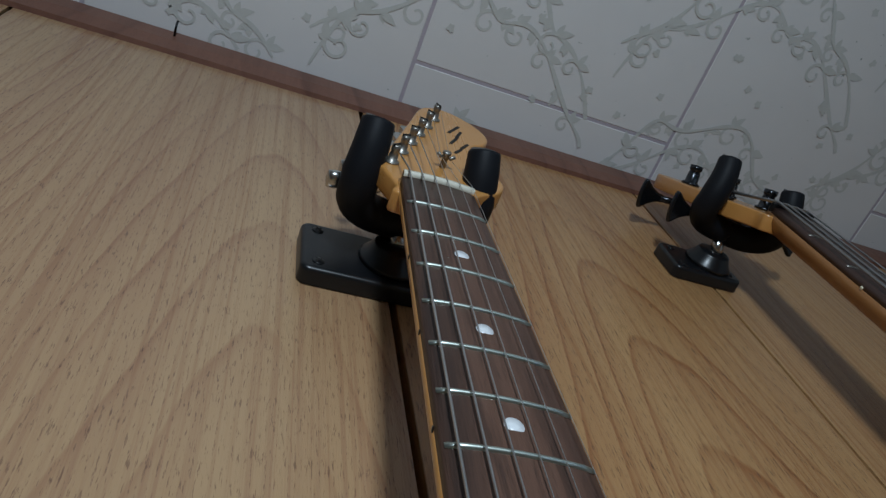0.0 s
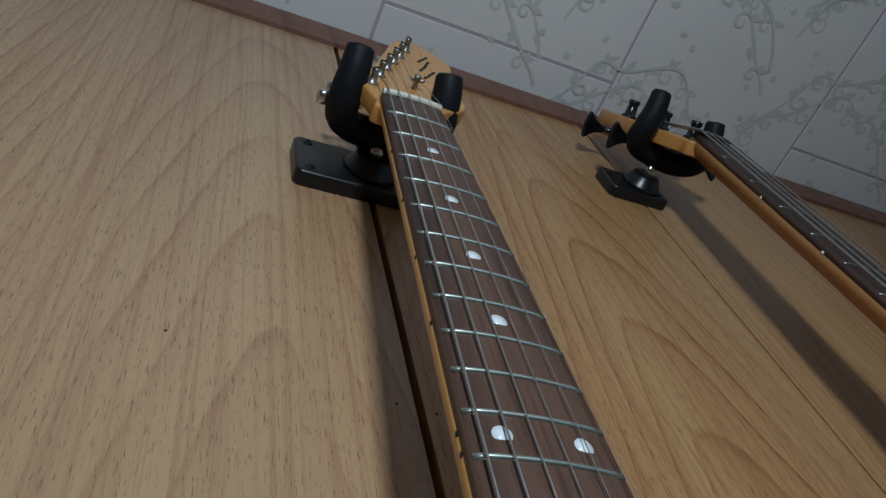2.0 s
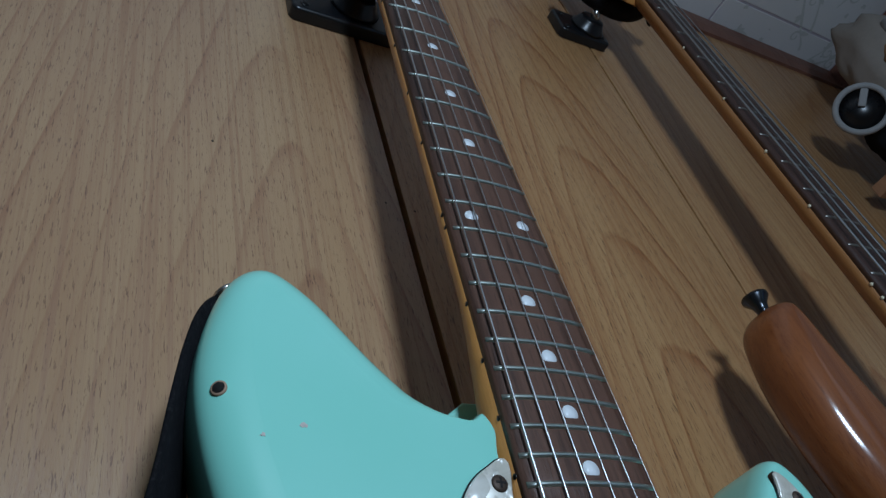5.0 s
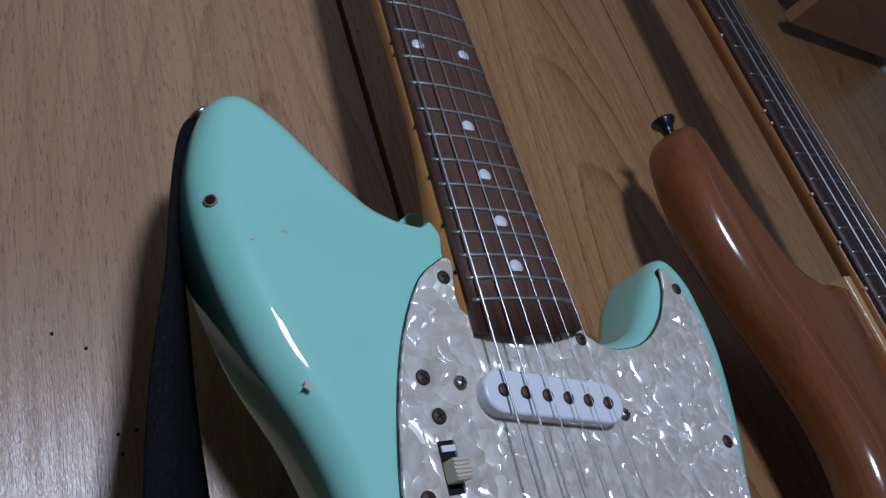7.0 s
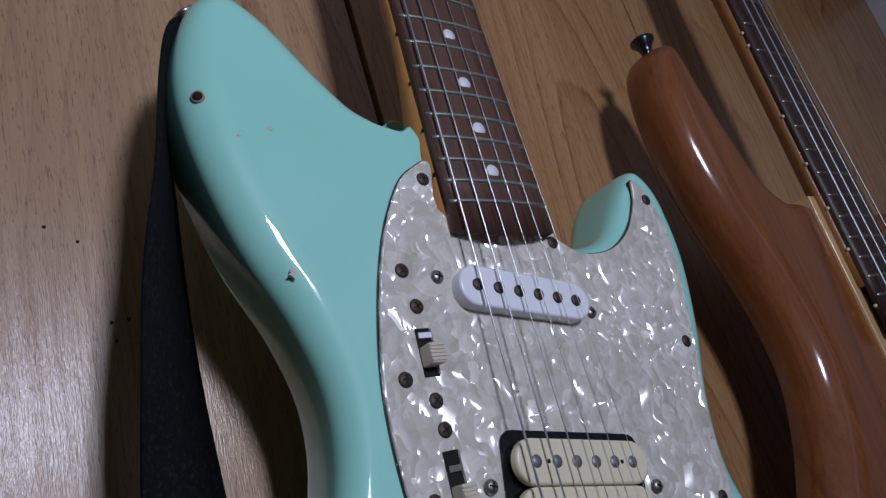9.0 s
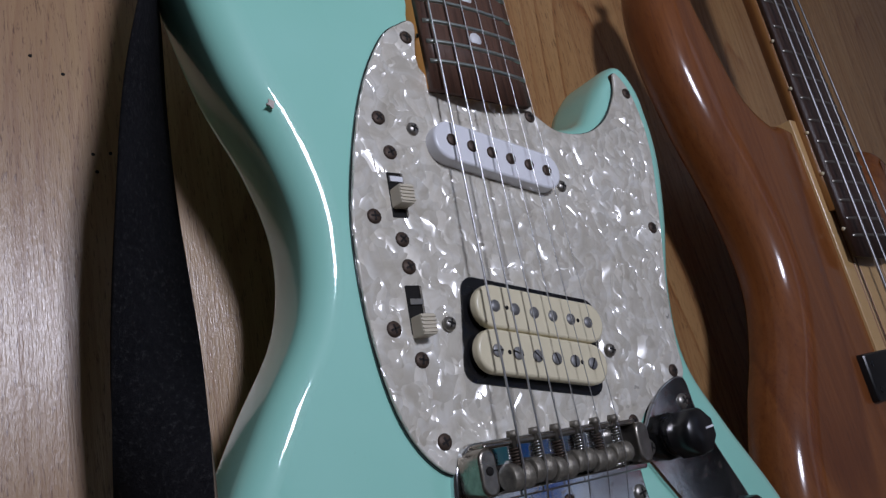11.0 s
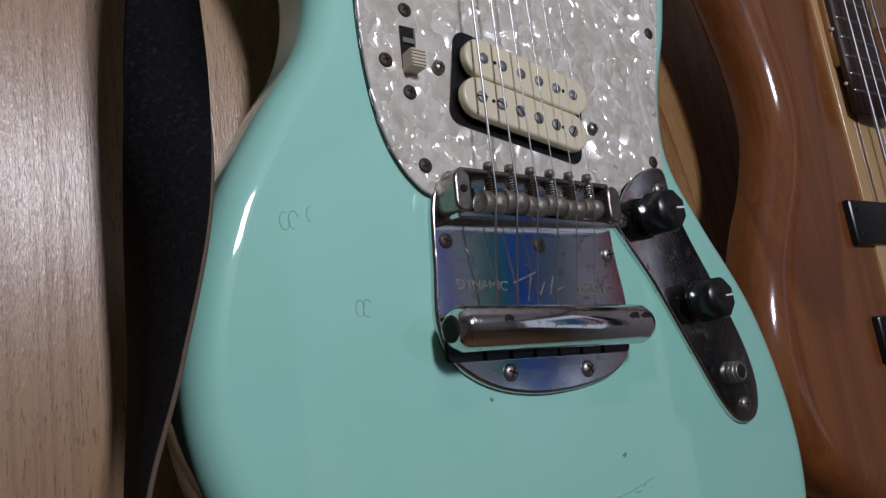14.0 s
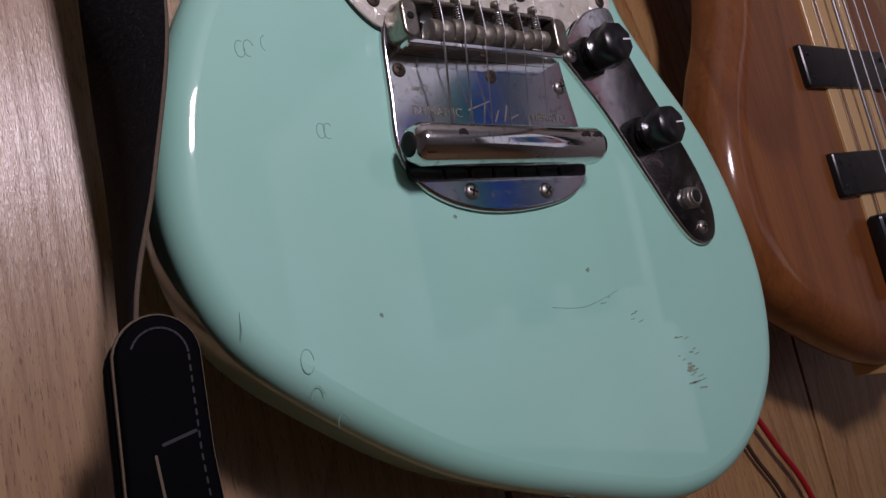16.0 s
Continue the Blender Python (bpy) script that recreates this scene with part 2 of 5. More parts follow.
grime = simple("grime_mark", (0.26, 0.40, 0.30), 0.6, grain=0.4, scale=900)
leather = simple("black_leather", (0.003, 0.003, 0.004), 0.6, grain=0.3, scale=500, bumpy=0.10, ior=1.09)
suede_edge = simple("raw_leather_edge", (0.17, 0.125, 0.085), 0.85, grain=0.35, scale=900, bumpy=0.5)
thread = simple("black_thread", (0.018, 0.020, 0.028), 0.7)
steel_dark = simple("black_chrome", (0.055, 0.058, 0.065), 0.22, 0.9, grain=0.15)
red_cable_m = simple("red_cable", (0.42, 0.012, 0.020), 0.4)
brown_cable_m = simple("brown_cable", (0.055, 0.028, 0.018), 0.5)
paint_wall = simple("plain_wall", (0.52, 0.52, 0.52), 0.9, grain=0.05, scale=30)
floor_mat = wood("floor_board", (0.42, 0.26, 0.13), (0.33, 0.19, 0.09), (0.15, 0.08, 0.04), ring=12, rough=0.45)
grout = simple("tile_joint", (0.50, 0.45, 0.51), 0.7)
scroll_print = simple("scroll_print", (0.655, 0.668, 0.640), 0.45, grain=0.10, scale=120)
joint_black = simple("joint_black", (0.010, 0.008, 0.007), 0.8)
lamp_white = simple("lamp_housing", (0.8, 0.8, 0.8), 0.5)
toy_white = simple("soft_white", (0.30, 0.295, 0.29), 0.8, grain=0.12, bumpy=0.2)
toy_tan = simple("soft_tan", (0.33, 0.20, 0.10), 0.8, grain=0.2, bumpy=0.2)
toy_blue = simple("soft_blue", (0.016, 0.022, 0.10), 0.6, grain=0.3)
toy_beige = simple("soft_beige", (0.30, 0.26, 0.22), 0.85, grain=0.12, bumpy=0.2)

rosewood.node_tree.nodes["Principled BSDF"].inputs["Specular IOR Level"].default_value = 0.3

# suede: short dark nap
suede, n_, l_, b_ = material("black_suede")
v_ = coords(n_, l_)
f_ = noise_tex(n_, l_, v_, 520, 5, 0.8)
g_ = noise_tex(n_, l_, v_, 70, 4, 0.6)
r_ = ramp(n_, [(0.40, (0.002, 0.002, 0.003)), (0.55, (0.009, 0.009, 0.010)), (0.70, (0.060, 0.058, 0.058))])
l_.new(f_, r_.inputs[0])
l_.new(mix(n_, l_, g_, r_.outputs[0], (0.012, 0.012, 0.014)), b_.inputs["Base Color"])
b_.inputs["Roughness"].default_value = 0.95
b_.inputs["Specular IOR Level"].default_value = 0.1
bump(n_, l_, b_, f_, 0.9, 0.001)

# mint lacquer, gloss, slightly uneven
mint, n_, l_, b_ = material("mint_lacquer")
v_ = coords(n_, l_)
big_ = ramp(n_, [(0.30, (0, 0, 0)), (0.70, (1, 1, 1))], "EASE")
l_.new(noise_tex(n_, l_, v_, 11, 3), big_.inputs[0])
big_ = big_.outputs[0]
fine_ = noise_tex(n_, l_, v_, 140, 5, 0.7)
c_ = mix(n_, l_, big_, (0.300, 0.685, 0.556), (0.330, 0.710, 0.596))
spot_ = ramp(n_, [(0.70, (0, 0, 0)), (0.80, (0.5, 0.5, 0.5))])
l_.new(fine_, spot_.inputs[0])
l_.new(mix(n_, l_, spot_.outputs[0], c_, (0.20, 0.46, 0.30)), b_.inputs["Base Color"])
spread(n_, l_, b_, big_, 0.42, 0.52)
b_.inputs["Specular IOR Level"].default_value = 0.25
b_.inputs["Coat Weight"].default_value = 1.0
b_.inputs["Coat Roughness"].default_value = 0.035
bump(n_, l_, b_, noise_tex(n_, l_, v_, 9, 2), 0.05, 0.002)

# pearl celluloid: overlapping tilted flakes that flash where they face the lamp
pearl, n_, l_, b_ = material("pearl_celluloid")
v_ = coords(n_, l_)


def vec_math(op, a, c=None, scale=None):
    q = n_.new("ShaderNodeVectorMath")
    q.operation = op
    for k, value in enumerate((a, c)):
        if isinstance(value, tuple):
            q.inputs[k].default_value = value
        elif value is not None:
            l_.new(value, q.inputs[k])
    if scale is not None:
        q.inputs["Scale"].default_value = scale
    return q.outputs[0]


def flakes(size, bend, seed):
    """Cells with torn, folded borders: each one's tilt, and a value of its own."""
    w = node(n_, "ShaderNodeTexNoise", Scale=size * 0.42, Detail=1.6, Roughness=0.5)
    l_.new(vec_math("ADD", v_, (seed, seed * 0.7, seed * 1.3)), w.inputs["Vector"])
    at = vec_math("ADD", v_, vec_math("SCALE", vec_math("SUBTRACT", w.outputs["Color"], (0.5, 0.5, 0.5)), scale=bend))
    at = vec_math("MULTIPLY", at, (1.35, 1.0, 0.66))
    cell = node(n_, "ShaderNodeTexVoronoi", Scale=size)
    l_.new(at, cell.inputs["Vector"])
    own = vec_math("SCALE", vec_math("SUBTRACT", cell.outputs["Color"], (0.5, 0.5, 0.5)), scale=FLAKE_TILT)
    curve = vec_math("SCALE", vec_math("SUBTRACT", at, cell.outputs["Position"]), scale=FLAKE_CURVE * size / 100)
    value = n_.new("ShaderNodeSeparateColor")
    l_.new(cell.outputs["Color"], value.inputs[0])
    return vec_math("ADD", own, curve), value.outputs[1]


FLAKE_TILT, FLAKE_CURVE = 1.30, 85.0
tilt_a, val_a = flakes(86.0, 0.050, 0.0)
tilt_b, val_b = flakes(150.0, 0.030, 3.1)
over_ = ramp(n_, [(0.49, (0, 0, 0)), (0.51, (1, 1, 1))])
l_.new(noise_tex(n_, l_, v_, 105, 2, 0.5, 0.8), over_.inputs[0])
geo_ = n_.new("ShaderNodeNewGeometry")
tilt_ = mix(n_, l_, over_.outputs[0], tilt_a, tilt_b)
l_.new(vec_math("NORMALIZE", vec_math("ADD", geo_.outputs["Normal"], vec_math("SCALE", tilt_, scale=0.30))), b_.inputs["Normal"])
l_.new(vec_math("NORMALIZE", vec_math("ADD", geo_.outputs["Normal"], tilt_)), b_.inputs["Coat Normal"])
pr_ = ramp(n_, [(0.30, (0.68, 0.625, 0.50)), (0.50, (0.80, 0.75, 0.625)), (0.68, (0.90, 0.87, 0.77))])
l_.new(noise_tex(n_, l_, v_, 62, 3, 0.6, 1.8), pr_.inputs[0])
cream_ = mix(n_, l_, 0.12, pr_.outputs[0], mix(n_, l_, over_.outputs[0], val_a, val_b))
l_.new(cream_, b_.inputs["Base Color"])
b_.inputs["Metallic"].default_value = 0.06
b_.inputs["Roughness"].default_value = 0.30
b_.inputs["Coat Weight"].default_value = 1.0
b_.inputs["Coat IOR"].default_value = 3.0
b_.inputs["Coat Roughness"].default_value = 0.25

# chrome with pits and dull patches
chrome, n_, l_, b_ = material("worn_chrome")
v_ = coords(n_, l_)
p_ = noise_tex(n_, l_, v_, 700, 6, 0.75)
q_ = noise_tex(n_, l_, v_, 60, 4, 0.6)
pit_ = ramp(n_, [(0.58, (0, 0, 0)), (0.70, (1, 1, 1))])
l_.new(p_, pit_.inputs[0])
pq_ = n_.new("ShaderNodeMath")
pq_.operation = "MULTIPLY"
l_.new(pit_.outputs[0], pq_.inputs[0])
l_.new(q_, pq_.inputs[1])
stain_ = ramp(n_, [(0.56, (0, 0, 0)), (0.66, (1, 1, 1))])
l_.new(noise_tex(n_, l_, v_, 190, 5, 0.7, 0.6), stain_.inputs[0])
film_ = mix(n_, l_, noise_tex(n_, l_, v_, 34, 2), (0.74, 0.70, 0.66), (0.66, 0.73, 0.79))
spot_ = mix(n_, l_, stain_.outputs[0], film_, (0.46, 0.41, 0.36))
l_.new(mix(n_, l_, pq_.outputs[0], spot_, (0.10, 0.075, 0.06)), b_.inputs["Base Color"])
b_.inputs["Metallic"].default_value = 1.0
rr_ = node(n_, "ShaderNodeMapRange")
rr_.inputs["To Min"].default_value, rr_.inputs["To Max"].default_value = 0.05, 0.30
l_.new(mix(n_, l_, 0.55, q_, stain_.outputs[0]), rr_.inputs["Value"])
l_.new(rr_.outputs[0], b_.inputs["Roughness"])
bump(n_, l_, b_, q_, 0.04, 0.001)
dull_slug = simple("dull_slug", (0.30, 0.30, 0.30), 0.5, 0.6, grain=0.2, scale=700)
pitted_plate = simple("pitted_bridge_plate", (0.44, 0.40, 0.34), 0.28, 0.95, grain=0.45, scale=300, bumpy=0.35)
worn_saddle = simple("corroded_saddle", (0.36, 0.33, 0.27), 0.50, 0.65, grain=0.5, scale=420, bumpy=0.8)

# ceiling tile: pale, with grey-green printed scrolls
tile, n_, l_, b_ = material("printed_ceiling_tile")
v_ = coords(n_, l_)
base_ = mix(n_, l_, noise_tex(n_, l_, v_, 14, 4), (0.725, 0.72, 0.715), (0.80, 0.795, 0.79))
speck_ = ramp(n_, [(0.735, (0, 0, 0)), (0.77, (1, 1, 1))])
l_.new(noise_tex(n_, l_, v_, 130, 2), speck_.inputs[0])
col_ = mix(n_, l_, speck_.outputs[0], base_, (0.36, 0.39, 0.37))
l_.new(col_, b_.inputs["Base Color"])
b_.inputs["Roughness"].default_value = 0.45


# ---- mesh helpers ----
def to_mesh(bm, name, mats):
    bmesh.ops.recalc_face_normals(bm, faces=bm.faces)
    me = bpy.data.meshes.new(name)
    bm.to_mesh(me)
    bm.free()
    for m in (mats if isinstance(mats, (list, tuple)) else [mats]):
        me.materials.append(m)
    return me


def thing(name, m, label, category, group="", kind=""):
    ob = new(name)
    ob.matrix_world = m
    ob.empty_display_size = 0.02
    return tagged(ob, label, category, group, kind)


def part(name, bm, mats, parent, label="", at=None):
    """One mesh under a thing or part; the bmesh is in the parent's own frame."""
    me = bm if isinstance(bm, bpy.types.Mesh) else to_mesh(bm, name, mats)
    ob = new(name, me)
    ob.parent = parent
    if at is not None:
        ob.matrix_basis = at
    return tagged(ob, label)


def solo(name, bm, mats, label, category, group="", kind="", at=None):
    ob = new(name, to_mesh(bm, name, mats))
    if at is not None:
        ob.matrix_world = at
    return tagged(ob, label, category, group, kind)


def sharpen(bm, degrees=40):
    for e in bm.edges:
        if len(e.link_faces) == 2 and e.calc_face_angle(0) > radians(degrees):
            e.smooth = False


def smooth_all(bm, degrees=40):
    for f in bm.faces:
        f.smooth = True
    sharpen(bm, degrees)
    return bm


def box(c, size, bevel=0.0, seg=2, bm=None, turn=None, mat=0):
    own = bmesh.new()
    bmesh.ops.create_cube(own, size=1)
    bmesh.ops.scale(own, vec=size, verts=own.verts)
    if bevel:
        bmesh.ops.bevel(own, geom=own.edges[:], offset=bevel, segments=seg, profile=0.5, affect="EDGES")
    m = Matrix.Translation(c) @ (turn or Matrix.Identity(4))
    bmesh.ops.transform(own, matrix=m, verts=own.verts)
    for f in own.faces:
        f.material_index = mat
    smooth_all(own, 20)
    return merge(bm, own)


def merge(bm, own):
    if bm is None:
        return own
    me = bpy.data.meshes.new("tmp")
    own.to_mesh(me)
    own.free()
    bm.from_mesh(me)
    bpy.data.meshes.remove(me)
    return bm


def catmull(pts, per=6, closed=True):
    pts = [Vector(p) for p in pts]
    n, out = len(pts), []
    for i in range(n if closed else n - 1):
        a, b, c, d = (pts[(i + k) % n] if closed else pts[min(max(i + k, 0), n - 1)] for k in (-1, 0, 1, 2))
        for j in range(per):
            t = j / per
            out.append(0.5 * (2 * b + (c - a) * t + (2 * a - 5 * b + 4 * c - d) * t * t + (3 * b - a - 3 * c + d) * t ** 3))
    if not closed:
        out.append(pts[-1])
    return out


def inset(poly, dist, soft=None):
    """The outline moved inwards; soft(p) scales the distance at a point."""
    n = len(poly)
    area = sum(poly[i].x * poly[(i + 1) % n].y - poly[(i + 1) % n].x * poly[i].y for i in range(n))
    sign = 1 if area > 0 else -1
    out = []
    for i, p in enumerate(poly):
        d = (poly[(i + 1) % n] - poly[i - 1]).normalized()
        out.append(p + Vector((-d.y, d.x)) * sign * dist * (soft(p) if soft else 1))
    return out


def slab(poly, y0, y1, r0=0.0, r1=0.0, steps=6, soft=None, bm=None, mat=0):
    """A solid of an outline in x and z, from y0 in front to y1 behind, with rounded front (r0) and back (r1) edges."""
    own = bmesh.new()
    rings = []
    if r0:
        for k in range(steps + 1):
            a = k / steps * math.pi / 2
            rings.append((r0 * (1 - math.sin(a)), y0 + r0 * (1 - math.cos(a))))
    else:
        rings.append((0, y0))
    if r1:
        for k in range(steps + 1):
            a = k / steps * math.pi / 2
            rings.append((r1 * (1 - math.cos(a)), y1 - r1 * (1 - math.sin(a))))
    else:
        rings.append((0, y1))
    loops = []
    for d, y in rings:
        q = inset(poly, d, soft) if d else poly
        loops.append([own.verts.new((p.x, y, p.y)) for p in q])
    n = len(poly)
    for a, b in zip(loops, loops[1:]):
        for i in range(n):
            own.faces.new((a[i], a[(i + 1) % n], b[(i + 1) % n], b[i]))
    for loop in (loops[0], loops[-1]):
        rim_edges = [own.edges.get((loop[i], loop[(i + 1) % n])) for i in range(n)]
        bmesh.ops.triangle_fill(own, use_beauty=True, edges=rim_edges)
        for e in rim_edges:
            e.smooth = False
    for f in own.faces:
        f.smooth = True
        f.material_index = mat
    if not r0 and not r1:
        sharpen(own, 40)
    return merge(bm, own)


def tube(path, radius, seg=10, bm=None, mat=0, flat=1.0, caps=True):
    """A round bar along a path; radius may be a list."""
    own = bmesh.new()
    path = [Vector(p) for p in path]
    rad = radius if isinstance(radius, (list, tuple)) else [radius] * len(path)
    up, loops = None, []
    for i, p in enumerate(path):
        d = (path[min(i + 1, len(path) - 1)] - path[max(i - 1, 0)]).normalized()
        if up is None:
            up = d.orthogonal().normalized()
        up = (up - d * up.dot(d)).normalized()
        side = d.cross(up)
        loops.append([own.verts.new(p + (up * math.cos(a) + side * math.sin(a) * flat) * rad[i]) for a in (2 * math.pi * k / seg for k in range(seg))])
    for a, b in zip(loops, loops[1:]):
        for k in range(seg):
            own.faces.new((a[k], a[(k + 1) % seg], b[(k + 1) % seg], b[k]))
    if caps:
        own.faces.new(loops[0])
        own.faces.new(loops[-1])
    for f in own.faces:
        f.material_index = mat
    smooth_all(own, 50)
    return merge(bm, own)


def lathe(profile, seg=20, bm=None, m=None, mat=0):
    """Turned about y: profile of (radius, y)."""
    own = bmesh.new()
    loops = []
    for r, y in profile:
        loops.append([own.verts.new((r * math.cos(a), y, r * math.sin(a))) for a in (2 * math.pi * k / seg for k in range(seg))])
    for a, b in zip(loops, loops[1:]):
        for k in range(seg):
            own.faces.new((a[k], a[(k + 1) % seg], b[(k + 1) % seg], b[k]))
    own.faces.new(loops[0])
    own.faces.new(loops[-1])
    for f in own.faces:
        f.material_index = mat
    smooth_all(own, 35)
    if m is not None:
        bmesh.ops.transform(own, matrix=m, verts=own.verts)
    return merge(bm, own)


def capsule(cx, cz, half, r, turn=0.0, seg=12):
    """Outline of a bar with round ends, about a centre, turned by degrees."""
    out = []
    for side in (1, -1):
        for k in range(seg + 1):
            a = math.pi * (k / seg - 0.5)
            out.append(Vector((side * (half + r * math.cos(a)), side * r * math.sin(a))))
    c, s = math.cos(radians(turn)), math.sin(radians(turn))
    return [Vector((cx + p.x * c - p.y * s, cz + p.x * s + p.y * c)) for p in out]


def rounded_rect(cx, cz, w, h, r, turn=0.0, seg=5):
    out = []
    for k, (sx, sz) in enumerate(((1, 1), (-1, 1), (-1, -1), (1, -1))):
        for j in range(seg + 1):
            a = radians(90 * k + 90 * j / seg)
            out.append(Vector((sx * (w / 2 - r) + r * math.cos(a), sz * (h / 2 - r) + r * math.sin(a))))
    c, s = math.cos(radians(turn)), math.sin(radians(turn))
    return [Vector((cx + p.x * c - p.y * s, cz + p.x * s + p.y * c)) for p in out]


def screw_mesh(r, mat, dome=0.35, name="screw"):
    """Cross-head screw, its head towards -y, the seat at y = 0."""
    bm = lathe([(r, 0.0), (r, -0.10 * r), (r * 0.86, -dome * 0.6 * r), (r * 0.5, -dome * r), (0.0005 * r, -dome * 1.08 * r)], 18)
    for turn in (20, 110):
        box((0, -dome * r, 0), (r * 1.15, 0.14 * r, r * 0.24), bm=bm, turn=pose(0, 0, 0, 0, turn, 0), mat=1)
    return to_mesh(bm, name, [mat, slot_dark])


def slotted_mesh(r, mat, name):
    """Flat-headed screw with one slot, its head towards -y."""
    bm = lathe([(r, 0.0005), (r, -0.00045), (r * 0.88, -0.0007), (0.0005 * r, -0.00075)], 16)
    box((0, -0.00066, 0), (r * 1.9, 0.0003, r * 0.26), bm=bm, mat=1)
    return to_mesh(bm, name, [mat, slot_dark])


# ---- the room ----
WALL_Y, CEIL_Z, RIGHT_X = 0.0805, 2.275, 0.962
LEFT_X, FRONT_Y = -1.9, -3.1


def flat(name, c, size, mat, label):
    return solo(name, box(c, size), mat, label, name.split("_")[0], kind="structure")


floor = flat("floor", ((LEFT_X + RIGHT_X) / 2, (FRONT_Y + 0.2) / 2, -0.05), (RIGHT_X - LEFT_X + 0.4, 3.6, 0.1), floor_mat, "plain brown board floor of the room")
# opening and blind are added to hold the side fill
W0, W1 = WINDOW_Y - WINDOW_W / 2, WINDOW_Y + WINDOW_W / 2
V0, V1 = WINDOW_Z - WINDOW_H / 2, WINDOW_Z + WINDOW_H / 2
wall_bm = box((RIGHT_X + 0.05, -1.5, V0 / 2 - 0.03), (0.1, 3.4, V0 + 0.06))
box((RIGHT_X + 0.05, -1.5, (V1 + 2.45) / 2), (0.1, 3.4, 2.45 - V1), bm=wall_bm)
box((RIGHT_X + 0.05, (W1 + 0.2) / 2, WINDOW_Z), (0.1, 0.2 - W1, WINDOW_H), bm=wall_bm)
box((RIGHT_X + 0.05, (W0 - 3.2) / 2, WINDOW_Z), (0.1, W0 + 3.2, WINDOW_H), bm=wall_bm)
wall_right = solo("wall_right", wall_bm, paint_wall, "plain side wall with a wide window opening added for fill light", "wall", kind="structure")
fill_window = solo("fill_window", box((RIGHT_X + 0.06, WINDOW_Y, WINDOW_Z), (0.02, WINDOW_W + 0.02, WINDOW_H + 0.02)), lamp_white, "pale blind behind the added fill light in the side wall", "window", kind="structure")
wall_left = flat("wall_left", (LEFT_X - 0.05, -1.5, 1.2), (0.1, 3.3, 2.5), paint_wall, "plain far side wall of the room")
wall_front = flat("wall_front", ((LEFT_X + RIGHT_X) / 2, FRONT_Y - 0.05, 1.2), (RIGHT_X - LEFT_X + 0.2, 0.1, 2.5), paint_wall, "plain wall opposite the panelled wall")
wall_panelled = flat("wall_panelled", ((LEFT_X + RIGHT_X) / 2, WALL_Y + 0.062, 1.2), (RIGHT_X - LEFT_X + 0.2, 0.1, 2.5), joint_black, "wall clad with pale wood-grain laminate panels")

# ceiling: staggered printed tiles with pale joints, one mesh
bm = box(((LEFT_X + RIGHT_X) / 2, -1.45, CEIL_Z + 0.0506), (RIGHT_X - LEFT_X + 0.3, 3.5, 0.1), mat=1)
PITCH = 0.304
for i in range(-7, 4):
    x0 = 0.043 + PITCH * i
    y = 0.629 if i % 2 == 0 else 0.329
    while y > FRONT_Y:
        a, b = max(x0, LEFT_X), min(x0 + PITCH, RIGHT_X)
        lo, hi = max(y - 0.6, FRONT_Y), min(y, WALL_Y + 0.01)
        if b - a > 0.01 and hi - lo > 0.01:
            box(((a + b) / 2, (lo + hi) / 2, CEIL_Z + 0.006), (b - a - 0.0034, hi - lo - 0.0034, 0.012), bevel=0.0008, seg=1, bm=bm)
        y -= 0.6


# printed swags: two stems a swag, with curls, leaves and small flowers
level = itertools.count()


def ribbon_flat(pts, widths):
    z = CEIL_Z - 0.0002 - 0.00001 * (next(level) % 67)
    for k in range(len(pts) - 1):
        p, q = pts[k], pts[k + 1]
        if not all(LEFT_X < u.x < RIGHT_X and u.y < WALL_Y - 0.002 for u in (p, q)):
            continue
        if any(abs(((u.x - 0.043) / PITCH + 0.5) % 1 - 0.5) * PITCH < 0.002 for u in (p, q)):
            continue
        d = (pts[min(k + 1, len(pts) - 1)] - pts[max(k - 1, 0)]).normalized()
        e = (pts[min(k + 2, len(pts) - 1)] - p).normalized()
        a, c = Vector((-d.y, d.x)) * widths[k] / 2, Vector((-e.y, e.x)) * widths[k + 1] / 2
        f = bm.faces.new([bm.verts.new((w.x, w.y, z)) for w in (p - a, p + a, q + c, q - c)])
        f.material_index = 2


def leaf(at, turn, length, wide):
    d = Vector((math.cos(turn), math.sin(turn)))
    ribbon_flat([at + d * length * k / 4 for k in range(5)], [wide * w for w in (0.25, 0.9, 1.0, 0.6, 0.05)])


def spiral(at, turn, size, hand):
    pts = [at + Vector((math.cos(turn + hand * a), math.sin(turn + hand * a))) * size * (1 - a / 8.5) - Vector((math.cos(turn), math.sin(turn))) * size for a in (0.45 * k for k in range(15))]
    ribbon_flat(pts, [0.0036 - 0.0001 * k for k in range(15)])


